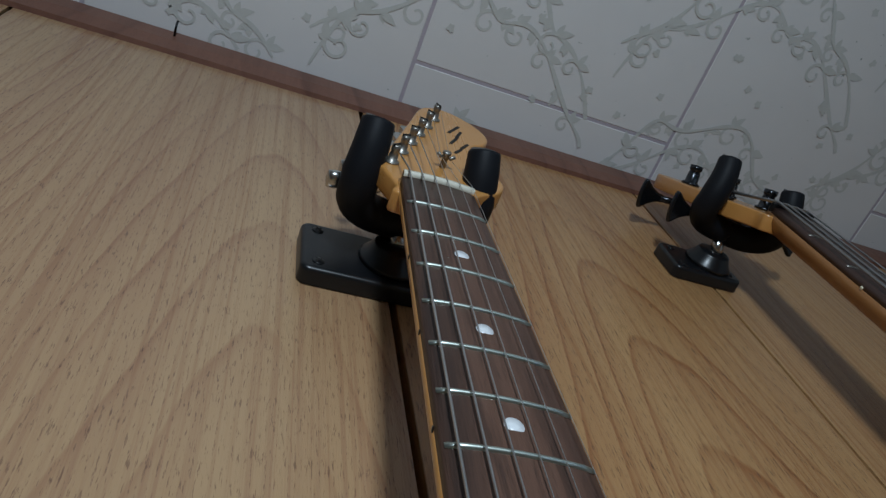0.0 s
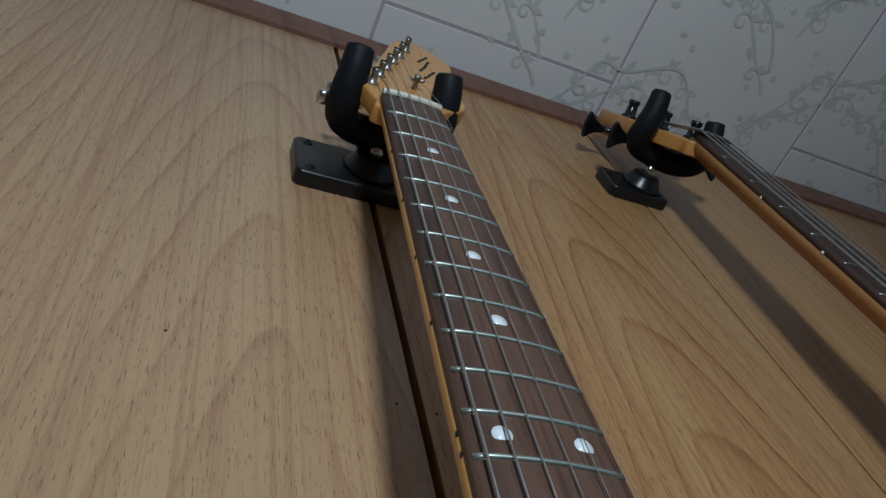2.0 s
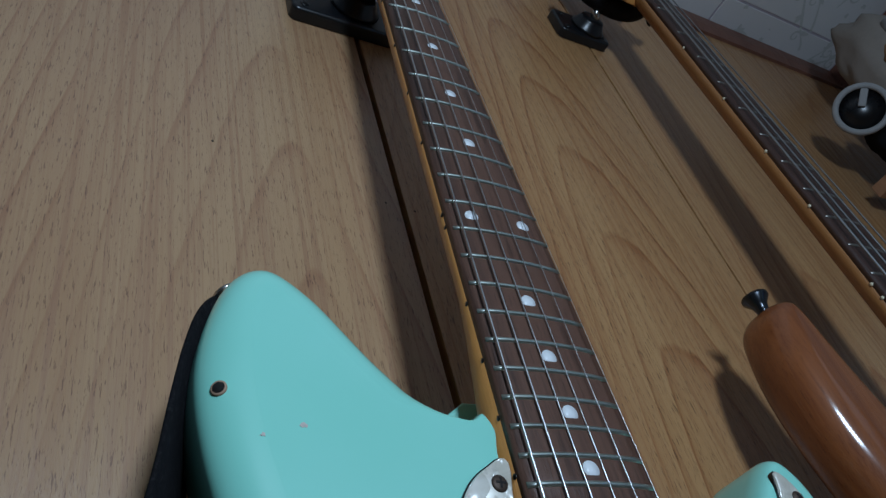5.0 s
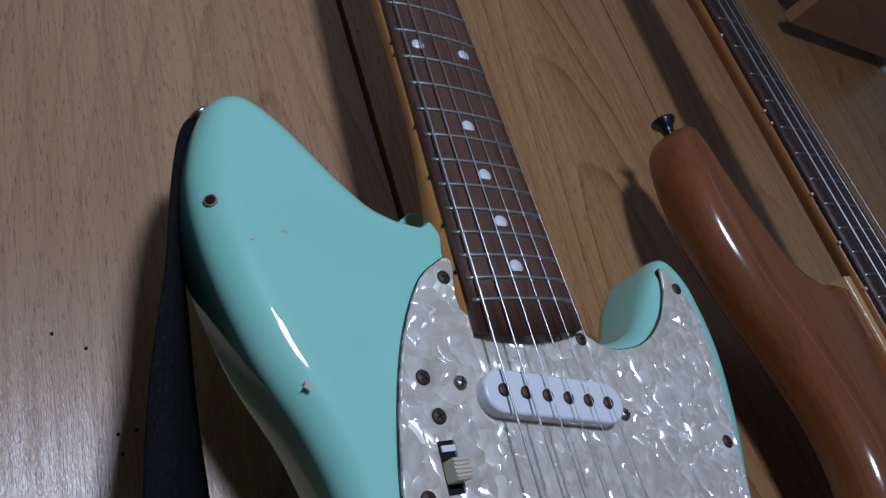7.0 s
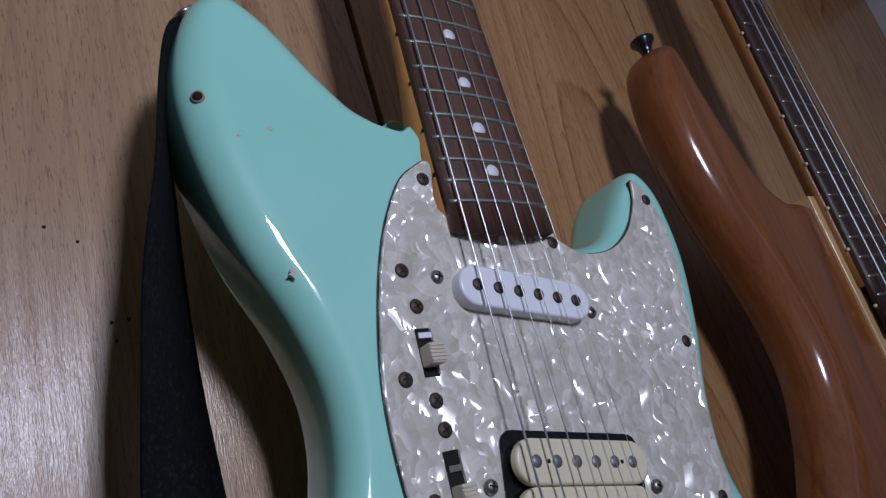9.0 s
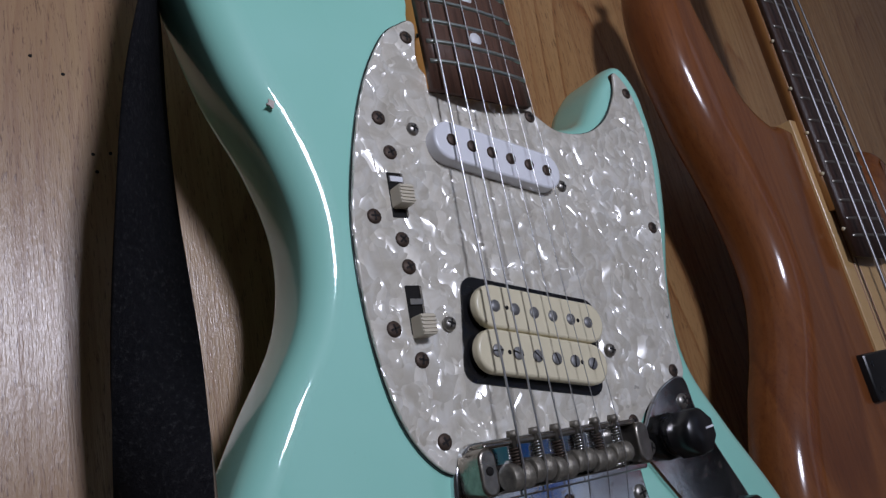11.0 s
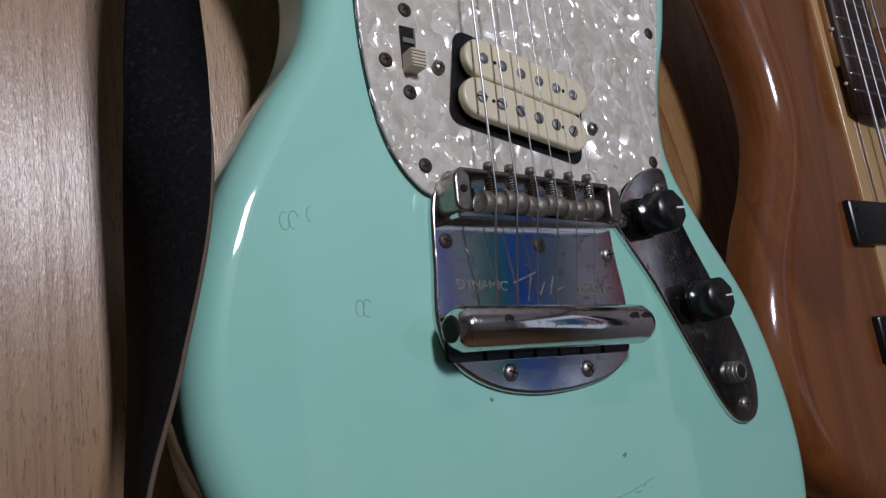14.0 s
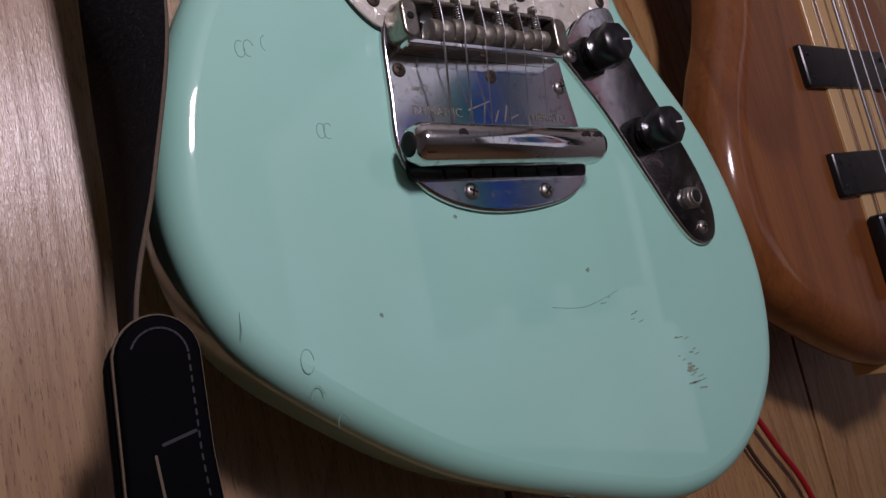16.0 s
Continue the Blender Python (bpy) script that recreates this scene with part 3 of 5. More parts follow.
rnd = random.Random(11)
for col in range(-3, 4):
    for row in range(-8, 2):
        x0, y0 = 0.043 + PITCH * (col - 0.35), 0.029 + 0.165 * row + (0.08 if col % 2 else 0.0)
        for gap in (0.0, 0.036):
            line = []
            for k in range(49):
                u = k / 48
                line.append(Vector((x0 + PITCH * u + 0.010 * math.sin(12.6 * u + gap * 60), y0 + gap - 0.115 * math.sin(math.pi * u) ** 0.8 + 0.011 * math.sin(19 * u + gap * 90))))
            ribbon_flat(line, [0.0022 + 0.0026 * abs(math.sin(k * 0.42)) for k in range(49)])
            for k in range(2, 47, 3):
                d = line[k + 1] - line[k]
                turn = math.atan2(d.y, d.x)
                side = 1 if (k // 3) % 2 else -1
                leaf(line[k], turn + side * rnd.uniform(0.5, 1.1), rnd.uniform(0.012, 0.020), 0.0078)
                leaf(line[k], turn + side * rnd.uniform(1.4, 2.0), rnd.uniform(0.008, 0.014), 0.0062)
                if k % 6 == 2:
                    spiral(line[k], turn + side * 1.6, rnd.uniform(0.009, 0.014), side)
        for k in range(12):
            c = Vector((x0 + PITCH * rnd.random(), y0 + rnd.uniform(-0.09, 0.09)))
            for j in range(5):
                leaf(c, math.pi * 0.4 * j + rnd.random(), 0.0050, 0.0040)
ceiling = solo("ceiling", bm, [tile, grout, scroll_print], "pale ceiling tiles printed with grey-green scrolls", "ceiling", kind="structure")

# dark trim under the ceiling
def trim_profile(length):
    bm = bmesh.new()
    prof = [(0, 0), (-0.0045, 0.001), (-0.0075, 0.020), (-0.0075, 0.0465), (0, 0.0465)]
    ends = [[bm.verts.new((x, y, z)) for y, z in prof] for x in (0, length)]
    k = len(prof)
    for i in range(k):
        bm.faces.new((ends[0][i], ends[0][(i + 1) % k], ends[1][(i + 1) % k], ends[1][i]))
    bm.faces.new(ends[0])
    bm.faces.new(ends[1])
    return bm


trim_back = solo("trim_back", trim_profile(RIGHT_X - LEFT_X), trim_wood, "dark red-brown wooden strip under the ceiling", "trim", kind="structure", at=pose(LEFT_X, WALL_Y, CEIL_Z - 0.047))
trim_right = solo("trim_right", trim_profile(3.0), trim_wood, "dark red-brown wooden strip under the ceiling", "trim", kind="structure", at=pose(RIGHT_X, WALL_Y, CEIL_Z - 0.047, 0, 0, -90))

# lamp out of view: placed by highlights and shadows, panel and stand assumed
lamp = thing("panel_lamp", pose(LAMP[0], LAMP[1], 0.0), "unseen lamp, its white panel and slim stand assumed", "lamp")
part("housing", box((0, 0, 0.014), (0.13, 0.15, 0.02), 0.004), lamp_white, lamp, at=pose(0, 0, LAMP[2]) @ look((0, 0, 0), (-LAMP[0], -LAMP[1], 1.5 - LAMP[2])))
part("stand", tube([(0, -0.03, 0.0), (0, -0.03, LAMP[2])], 0.010, 12), black_plastic, lamp)
part("foot", lathe([(0.14, 0.0), (0.14, 0.012), (0.02, 0.02)], 28, m=pose(0, -0.03, 0.0, 90)), black_plastic, lamp)

# ---- the mint guitar, in its own frame with the nut at z = 1.9 ----
NUT = 1.9
SCALE = 0.6096
SLOPE = 0.04
FACE, BACK, GUARD = -0.0085, 0.034, -0.0108


def fret_at(k):
    return SCALE * (1 - 2 ** (-k / 12))


guitar = thing("electric_guitar", BASE, "mint green offset electric guitar with pearl pickguard, hanging on the wall", "guitar")

BODY = [(-0.030, 1.484), (-0.0283, 1.496), (-0.0325, 1.5035), (-0.039, 1.5005), (-0.050, 1.5050), (-0.069, 1.5235), (-0.090, 1.549), (-0.108, 1.5610), (-0.1225, 1.5515),
        (-0.1312, 1.520), (-0.1280, 1.487), (-0.1158, 1.448), (-0.0998, 1.415), (-0.0918, 1.385), (-0.0958, 1.352), (-0.1145, 1.318), (-0.1310, 1.283), (-0.1405, 1.245),
        (-0.1405, 1.208), (-0.126, 1.172), (-0.094, 1.142), (-0.044, 1.109), (0.020, 1.084), (0.080, 1.068), (0.128, 1.076),
        (0.164, 1.105), (0.180, 1.145), (0.179, 1.192), (0.160, 1.247), (0.128, 1.293), (0.1095, 1.325), (0.1115, 1.360),
        (0.1245, 1.400), (0.1325, 1.440), (0.1290, 1.474), (0.1125, 1.4925), (0.095, 1.478), (0.078, 1.455), (0.055, 1.447), (0.033, 1.451), (0.028, 1.455), (-0.028, 1.462)]
outline = catmull(BODY, 6)


def rim(p):
    near = min((p - Vector((0.0, 1.46))).length / 0.05, 1.0)
    horn = min((p - Vector((0.105, 1.478))).length / 0.03, 1.0)
    curl = min((p - Vector((-0.0315, 1.497))).length / 0.030, 1.0)
    arm = min(max((p.y - 1.34) / 0.06, 0.0), 1.0) * min(max((1.550 - p.y) / 0.03, 0.0), 1.0) * min(max((-0.075 - p.x) / 0.03, 0.0), 1.0)
    return max(0.12, near ** 2) * max(0.45, horn) * max(0.18, curl ** 2) * (1 + 0.42 * arm)


part("body", slab(outline, FACE, BACK, 0.0115, 0.010, 8, rim), mint, guitar, "mint green lacquered body with chips and scratches")

part("heel_block", slab([Vector(p) for p in ((-0.034, 1.49), (-0.0335, 1.516), (-0.020, 1.5265), (0.018, 1.5265), (0.018, 1.49))], 0.0225, 0.0335, 0.001, 0.001, 2), mint, guitar)

# pickguard, three-ply edge
GUARD_LINE = [(-0.029, 1.482), (-0.038, 1.480), (-0.048, 1.471), (-0.060, 1.448), (-0.069, 1.418), (-0.0745, 1.385), (-0.074, 1.350), (-0.069, 1.320),
              (-0.060, 1.301), (-0.047, 1.291), (-0.035, 1.298), (0.0, 1.299), (0.042, 1.297), (0.050, 1.290), (0.056, 1.297), (0.070, 1.308), (0.094, 1.315),
              (0.0965, 1.335), (0.1005, 1.362), (0.110, 1.400), (0.1175, 1.440), (0.114, 1.470), (0.1035, 1.483), (0.099, 1.470), (0.087, 1.453),
              (0.069, 1.442), (0.048, 1.440), (0.034, 1.447), (0.027, 1.453), (-0.027, 1.456)]
guard_poly = catmull(GUARD_LINE, 5)
guard = part("pickguard", slab(guard_poly, GUARD, FACE - 0.0011, 0.0006, 0, 2), pearl, guitar, "white pearl celluloid pickguard")
part("edge_ply", slab(inset(guard_poly, -0.0005), FACE - 0.0011, FACE + 0.001), black_plastic, guard, "thin black middle ply")

rust_me = screw_mesh(0.0031, rusty)
for x, z in ((-0.035, 1.474), (0.030, 1.445), (0.109, 1.471), (-0.056, 1.432), (-0.053, 1.417), (0.101, 1.392), (-0.065, 1.389), (-0.054, 1.380),
             (-0.053, 1.369), (-0.064, 1.345), (-0.054, 1.333), (-0.050, 1.303), (0.052, 1.299), (0.088, 1.319)):
    part("screw", rust_me, None, guard, at=pose(x, GUARD, z, 0, random.uniform(0, 90), 0))

# neck: board on maple, frets, dots, nut
HALF0, HALF1, BOARD_END = 0.0202, 0.0282, 1.448


def half_width(v):
    return HALF0 + (HALF1 - HALF0) * v / (NUT - BOARD_END)


def board_y(v, x=0.0):
    return -SLOPE * v + x * x / (2 * 0.19)


neck = part("neck", bmesh.new(), maple, guitar, "amber lacquered maple neck")
bm = bmesh.new()
rows_ = []
for i in range(25):
    v = -0.006 + i / 24 * (NUT - BOARD_END + 0.004)
    hw = half_width(max(v, 0))
    thick = 0.0165 + 0.003 * v / 0.45 + max(0, v - 0.34) * 0.12
    loop = []
    for k in range(15):
        a = math.pi * k / 14
        x = -math.cos(a) * hw
        loop.append(bm.verts.new((x, board_y(v) + 0.0055 + thick * math.sin(a) ** (0.75 if v < 0.34 else max(0.25, 0.75 - (v - 0.34) * 7)), NUT - v)))
    rows_.append(loop)
for a, b in zip(rows_, rows_[1:]):
    for k in range(14):
        bm.faces.new((a[k], a[k + 1], b[k + 1], b[k]))
    bm.faces.new((a[14], a[0], b[0], b[14]))
bm.faces.new(rows_[0])
bm.faces.new(rows_[-1])
smooth_all(bm, 50)
bmesh.ops.recalc_face_normals(bm, faces=bm.faces)
bm.to_mesh(neck.data)
bm.free()


def board_mesh(v0, v1, halfs, drop, thick, z_top, surf, bulge=0.0035):
    bm = bmesh.new()
    rows = []
    N = 16
    for i in range(N + 1):
        v = v0 + (v1 - v0) * i / N
        hw = halfs(v)
        top = [bm.verts.new((hw * (k / 6 - 1), surf(v, hw * (k / 6 - 1)) + (0.0006 if k in (0, 12) else 0), z_top - v - (bulge * (1 - (k / 6 - 1) ** 2) if i == N else 0))) for k in range(13)]
        low = [bm.verts.new((hw * s, surf(v) + thick, z_top - v)) for s in (1, -1)]
        rows.append(top + low)
    n = len(rows[0])
    for a, b in zip(rows, rows[1:]):
        for k in range(n):
            bm.faces.new((a[k], a[(k + 1) % n], b[(k + 1) % n], b[k]))
    bm.faces.new(rows[0])
    bm.faces.new(rows[-1])
    return smooth_all(bm, 35)


board = part("fretboard", board_mesh(0.002, NUT - BOARD_END, half_width, 0, 0.0062, NUT, board_y), rosewood, neck, "dark rosewood fretboard with white dots")


def fret_mesh(v, hw, surf, z_top, h=0.0011, w=0.0011):
    bm = bmesh.new()
    loops = []
    for k in range(13):
        x = hw * 0.985 * (k / 6 - 1)
        y = surf(v, x)
        e = 0.35 if k in (0, 12) else 1
        loops.append([bm.verts.new((x, y - h * e * c, z_top - v + w * s)) for c, s in ((-0.2, -1), (0.55, -0.8), (1, -0.3), (1, 0.3), (0.55, 0.8), (-0.2, 1))])
    for a, b in zip(loops, loops[1:]):
        for k in range(5):
            bm.faces.new((a[k], a[k + 1], b[k + 1], b[k]))
    bm.faces.new(loops[0])
    bm.faces.new(loops[-1])
    return smooth_all(bm, 60)


for k in range(1, 23):
    v = fret_at(k)
    part("fret", fret_mesh(v, half_width(v), board_y, NUT), fret_metal, neck)
dot_me = to_mesh(lathe([(0.0034, 0.0004), (0.0034, -0.00012), (0.0001, -0.00022)], 20), "inlay_dot", dot_pearl)
side_me = to_mesh(lathe([(0.0011, 0.0006), (0.0011, -0.0002), (0.0001, -0.0003)], 10), "side_dot", black_plastic)
for k in (3, 5, 7, 9, 12, 15, 17, 19, 21):
    v = (fret_at(k) + fret_at(k - 1)) / 2
    for x in ((-0.014, 0.014) if k == 12 else (0.0,)):
        part("inlay_dot", dot_me, None, neck, at=pose(x, board_y(v, x), NUT - v, math.degrees(SLOPE), 0, math.degrees(x / 0.19)))
    for dz in ((-0.004, 0.004) if k == 12 else (0.0,)):
        part("side_dot", side_me, None, neck, at=pose(-half_width(v), board_y(v) + 0.0068, NUT - v + dz, 0, 0, -90))
bm = bmesh.new()
nut_loops = []
for zz, dy in ((NUT - 0.0015, 0.0), (NUT - 0.0015, -0.0026), (NUT + 0.0025, -0.0022), (NUT + 0.0035, 0.006)):
    nut_loops.append([bm.verts.new((HALF0 * 0.98 * (k / 6 - 1), board_y(0, HALF0 * (k / 6 - 1)) + dy, zz)) for k in range(13)])
for a, b in zip(nut_loops, nut_loops[1:]):
    for k in range(12):
        bm.faces.new((a[k], a[k + 1], b[k + 1], b[k]))
smooth_all(bm, 40)
part("nut", bm, bone, neck, "aged white nut")

# headstock with six posts in a row
HEAD = [(-0.0205, 1.892), (-0.0215, 1.903), (-0.0275, 1.918), (-0.0300, 1.930), (-0.020, 1.962), (-0.006, 2.010), (0.004, 2.044), (0.016, 2.055), (0.031, 2.053), (0.046, 2.038),
        (0.0515, 2.020), (0.046, 2.004), (0.036, 1.994), (0.035, 1.984), (0.041, 1.970), (0.046, 1.955), (0.0485, 1.941), (0.043, 1.928), (0.031, 1.918), (0.0215, 1.905), (0.0205, 1.892)]
head = part("headstock", slab(catmull(HEAD, 5), 0.0075, 0.0205, 0.0018, 0.0018, 3), maple, guitar, "amber maple headstock with six tuners in line")
POSTS = [(-0.0225 + 0.0070 * k, 1.930 + 0.0195 * k) for k in range(6)]
post_bm = lathe([(0.0052, 0.0), (0.0052, -0.0012), (0.0046, -0.0016), (0.0034, -0.0020), (0.0030, -0.0075), (0.0024, -0.009), (0.0030, -0.0105), (0.0030, -0.0150), (0.0022, -0.0158), (0.0001, -0.0158)], 18)
post_me = to_mesh(box((0, -0.0155, 0), (0.0011, 0.0024, 0.0062), bm=post_bm, mat=1), "tuner_post", [steel_screw, slot_dark])
key_bm = tube([(0.008, 0.006, 0), (-0.008, 0.006, 0)], 0.0024, 10)
lathe([(0.0030, -0.0045), (0.0050, -0.0040), (0.0055, 0.0), (0.0050, 0.0040), (0.0030, 0.0045)], 16, key_bm, pose(-0.0125, 0.006, 0, 0, 0, 90) @ Matrix.Diagonal((1, 1, 0.72, 1)))
box((0.006, 0.004, 0), (0.016, 0.008, 0.013), 0.001, bm=key_bm)
key_me = to_mesh(key_bm, "tuner_key", nickel)
for k, (x, z) in enumerate(POSTS):
    part("tuner_post", post_me, None, head, at=pose(x, 0.0075, z, 0, 40 + 23 * k, 0) @ Matrix.Diagonal((0.85, 0.68, 0.85, 1)))
    part("tuner_key", key_me, None, head, "nickel tuner key", at=pose(x - 0.0155, 0.0205, z + 0.003, 0, -16, 0))
tree = tube([(-0.005, -0.001, 1.940), (-0.003, 0.001, 1.9405), (0, 0.0005, 1.941), (0.003, 0.001, 1.9405), (0.005, -0.001, 1.940)], 0.0012, 8)
lathe([(0.0018, 0.0), (0.0018, -0.009), (0.0028, -0.0092), (0.0026, -0.0106), (0.0001, -0.011)], 12, tree, pose(0, 0.008, 1.941))
part("string_tree", tree, steel_screw, head, at=pose(0.009, 0, 0.002))
# the maker's script, as plain strokes
for x, z, w, turn in ((0.026, 2.018, 0.020, 62), (0.0285, 2.010, 0.014, 70), (0.030, 1.990, 0.012, 62), (0.0235, 1.996, 0.016, 66), (0.024, 1.978, 0.010, 60)):
    part("decal_stroke", slab(capsule(x, z, w / 2, 0.0011, turn, 5), 0.0073, 0.0078), slot_dark, head)

# strings: nut to saddles, then down to the bar
SADDLE_Z, SADDLE_Y = 1.2875, -0.0245
for k in range(6):
    s = k / 5 - 0.5
    xn, xb = 0.0350 * s, 0.0545 * s
    r = (0.00048, 0.00040, 0.00031, 0.00022, 0.00018, 0.00015)[k]
    px, pz = POSTS[k]
    wrap = [(px + 0.003, 0.0075 - 0.0065, pz - 0.002)]
    if k > 3:
        wrap.append((0.009 + 0.0028 * (1 if k == 5 else -1), 0.0012, 1.943))
    wrap += [(xn, -0.0028, NUT + 0.001), (xn, -0.0029, NUT - 0.0015), (xb, SADDLE_Y, SADDLE_Z), (xb, SADDLE_Y + 0.0015, SADDLE_Z - 0.004), (xb * 0.98, -0.0165, 1.247)]
    part("string", tube(wrap, r, 8), string_steel, guitar)

# neck pickup: white, slanted
pu = part("neck_pickup", slab(capsule(0.0005, 1.4185, 0.0262, 0.0090, -9.5, 12), -0.0172, GUARD + 0.001, 0.0012, 0, 3), white_plastic, guitar, "white single-coil pickup, slanted")
pole_me = to_mesh(lathe([(0.0027, 0.001), (0.0027, -0.0004), (0.0023, -0.0008), (0.0001, -0.0009)], 14), "pole_piece", rusty)
for k in range(6):
    part("pole_piece", pole_me, None, pu, at=pose(-0.0255 + 0.0104 * k, -0.0172, 1.4230 - 0.0018 * k))
nick_me = screw_mesh(0.0030, steel_screw, 0.6)
for x, z in ((-0.0400, 1.4290), (0.0405, 1.4100)):
    part("screw", nick_me, None, pu, at=pose(x, GUARD, z))

# bridge humbucker: two cream coils in a black well
hb = part("bridge_pickup", slab(rounded_rect(0.0035, 1.3385, 0.074, 0.043, 0.006, -9.5), GUARD - 0.0006, GUARD + 0.002), black_plastic, guitar, "cream twin-coil humbucker in a black well")
for row, (cx, cz) in enumerate(((0.0052, 1.3470), (0.0022, 1.3292))):
    coil = part("coil", slab(capsule(cx, cz, 0.0262, 0.0088, -9.5, 12), -0.0175, -0.0138, 0.0012, 0, 3), cream_plastic, hb)
    part("bobbin_base", slab(capsule(cx, cz, 0.0262, 0.0084, -9.5, 12), -0.0138, GUARD - 0.0004), black_plastic, coil, "black lower bobbin")
    slug = to_mesh(lathe([(0.0025, 0.001), (0.0025, -0.0002), (0.0001, -0.0002)], 16), "pole_piece", dull_slug) if row == 0 else slotted_mesh(0.0026, dull_slug, "pole_screw")
    for k in range(6):
        u = -0.0255 + 0.0102 * k
        part("pole_piece", slug, None, hb, at=pose(cx + u * 0.9863, -0.0175, cz - u * 0.165, 0, 25 * k, 0))
    for u in (-0.0195, 0.0195):
        part("coil_hole", lathe([(0.0009, 0.0005), (0.0009, -0.0001), (0.0001, -0.0001)], 10, m=pose(cx + u * 0.9863, -0.0175, cz - u * 0.165)), hole_dark, hb)
for x, z in ((-0.0395, 1.3460), (0.0465, 1.3310)):
    part("screw", nick_me, None, hb, at=pose(x, GUARD - 0.001, z))

# two slide switches
for cx, cz, kz in ((-0.053, 1.3985, 1.3965), (-0.053, 1.3520, 1.3450)):
    sw = part("slide_switch", slab(rounded_rect(cx, cz, 0.0070, 0.0190, 0.0005), GUARD - 0.0003, GUARD + 0.003), hole_dark, guitar, "aged white slide switch in a dark slot")
    part("switch_frame", box((cx + 0.0030, GUARD - 0.0006, cz), (0.0009, 0.0008, 0.018)), worn_saddle, sw)
    kb = box((cx, GUARD - 0.0035, kz), (0.0066, 0.0075, 0.0080), 0.0007)
    for j in range(5):
        box((cx, GUARD - 0.0074, kz + 0.0014 * (j - 2)), (0.0062, 0.0007, 0.0006), bm=kb)
    part("switch_knob", kb, aged_switch, sw)
    part("slot_cover", box((cx + 0.0002, GUARD - 0.0008, cz + (0.003 if kz < cz - 0.004 else 0.0065)), (0.0058, 0.0008, 0.0022)), steel_screw if kz < cz - 0.004 else white_plastic, sw)

# bridge plate and bridge
PLATE = [(-0.049, 1.288), (-0.044, 1.298), (-0.034, 1.3015), (0.0, 1.3005), (0.040, 1.2975), (0.048, 1.290), (0.0505, 1.270), (0.0535, 1.247), (0.0515, 1.228), (0.040, 1.2175), (0.018, 1.2125),
         (-0.008, 1.2118), (-0.030, 1.2165), (-0.046, 1.227), (-0.0515, 1.241), (-0.0505, 1.262)]
plate = part("tailpiece_plate", slab(catmull(PLATE, 6), -0.0112, FACE + 0.001, 0.0014, 0, 3), chrome, guitar, "worn chrome vibrato plate engraved DYNAMIC VIBRATO")
dull_me = screw_mesh(0.0036, steel_screw, 0.45)
for j, (x, z) in enumerate(((-0.044, 1.273), (0.004, 1.273), (0.0450, 1.270), (-0.019, 1.221), (0.023, 1.220))):
    part("screw", rust_me if j < 2 else dull_me, None, plate, at=pose(x, -0.0112, z, 0, 30 * j, 0))


def words(text, size, at, parent, mat, depth=0.00012):
    cu = bpy.data.curves.new("lettering", "FONT")
    cu.body, cu.size, cu.extrude, cu.align_x, cu.align_y = text, size, depth, "CENTER", "CENTER"
    tmp = new("lettering", cu)
    me = bpy.data.meshes.new_from_object(tmp)
    bpy.data.objects.remove(tmp)
    me.materials.append(mat)
    ob = new("lettering", me)
    ob.parent = parent
    ob.matrix_basis = at @ pose(0, 0, 0, 90, 0, 0)
    return ob


words("DYNAMIC", 0.0056, pose(-0.0285, -0.01128, 1.2555, 0, 1.5, 0), plate, worn_saddle)
words("VIBRATO", 0.0056, pose(0.0335, -0.01128, 1.2545, 0, 1.5, 0), plate, worn_saddle)
for x, z, w, turn in ((-0.006, 1.259, 0.013, 20), (-0.004, 1.2545, 0.010, 75), (0.003, 1.2545, 0.006, 60), (0.0085, 1.256, 0.008, 70), (0.013, 1.2545, 0.005, 20)):
    part("maker_script", slab(capsule(x, z, w / 2, 0.00035, turn, 4), -0.01132, -0.0110), worn_saddle, plate)

br_bm = slab(rounded_rect(-0.001, 1.2905, 0.090, 0.021, 0.006), -0.0145, -0.0112, 0.0008, 0, 2)
bridge = part("bridge", br_bm, chrome, guitar, "corroded chrome bridge with six barrel saddles")
part("front_wall", slab(rounded_rect(-0.001, 1.2812, 0.086, 0.0030, 0.0012), -0.0215, -0.0115, 0.0008, 0, 2), chrome, bridge)
part("rear_wall", slab(rounded_rect(-0.001, 1.2990, 0.082, 0.0022, 0.0010), -0.0220, -0.0115, 0.0008, 0, 2), pitted_plate, bridge)
for sx in (-1, 1):
    part("bridge_post", slab(capsule(-0.001 + sx * 0.0415, 1.2900, 0.0045, 0.0040, 90, 8), -0.0240, -0.0115, 0.0012, 0, 3), pitted_plate, bridge)
bhole = lathe([(0.0016, 0.0), (0.0016, -0.0003), (0.0001, -0.0003)], 12)
part("post_hole", bhole, hole_dark, bridge, at=pose(-0.0425, -0.0240, 1.2905))
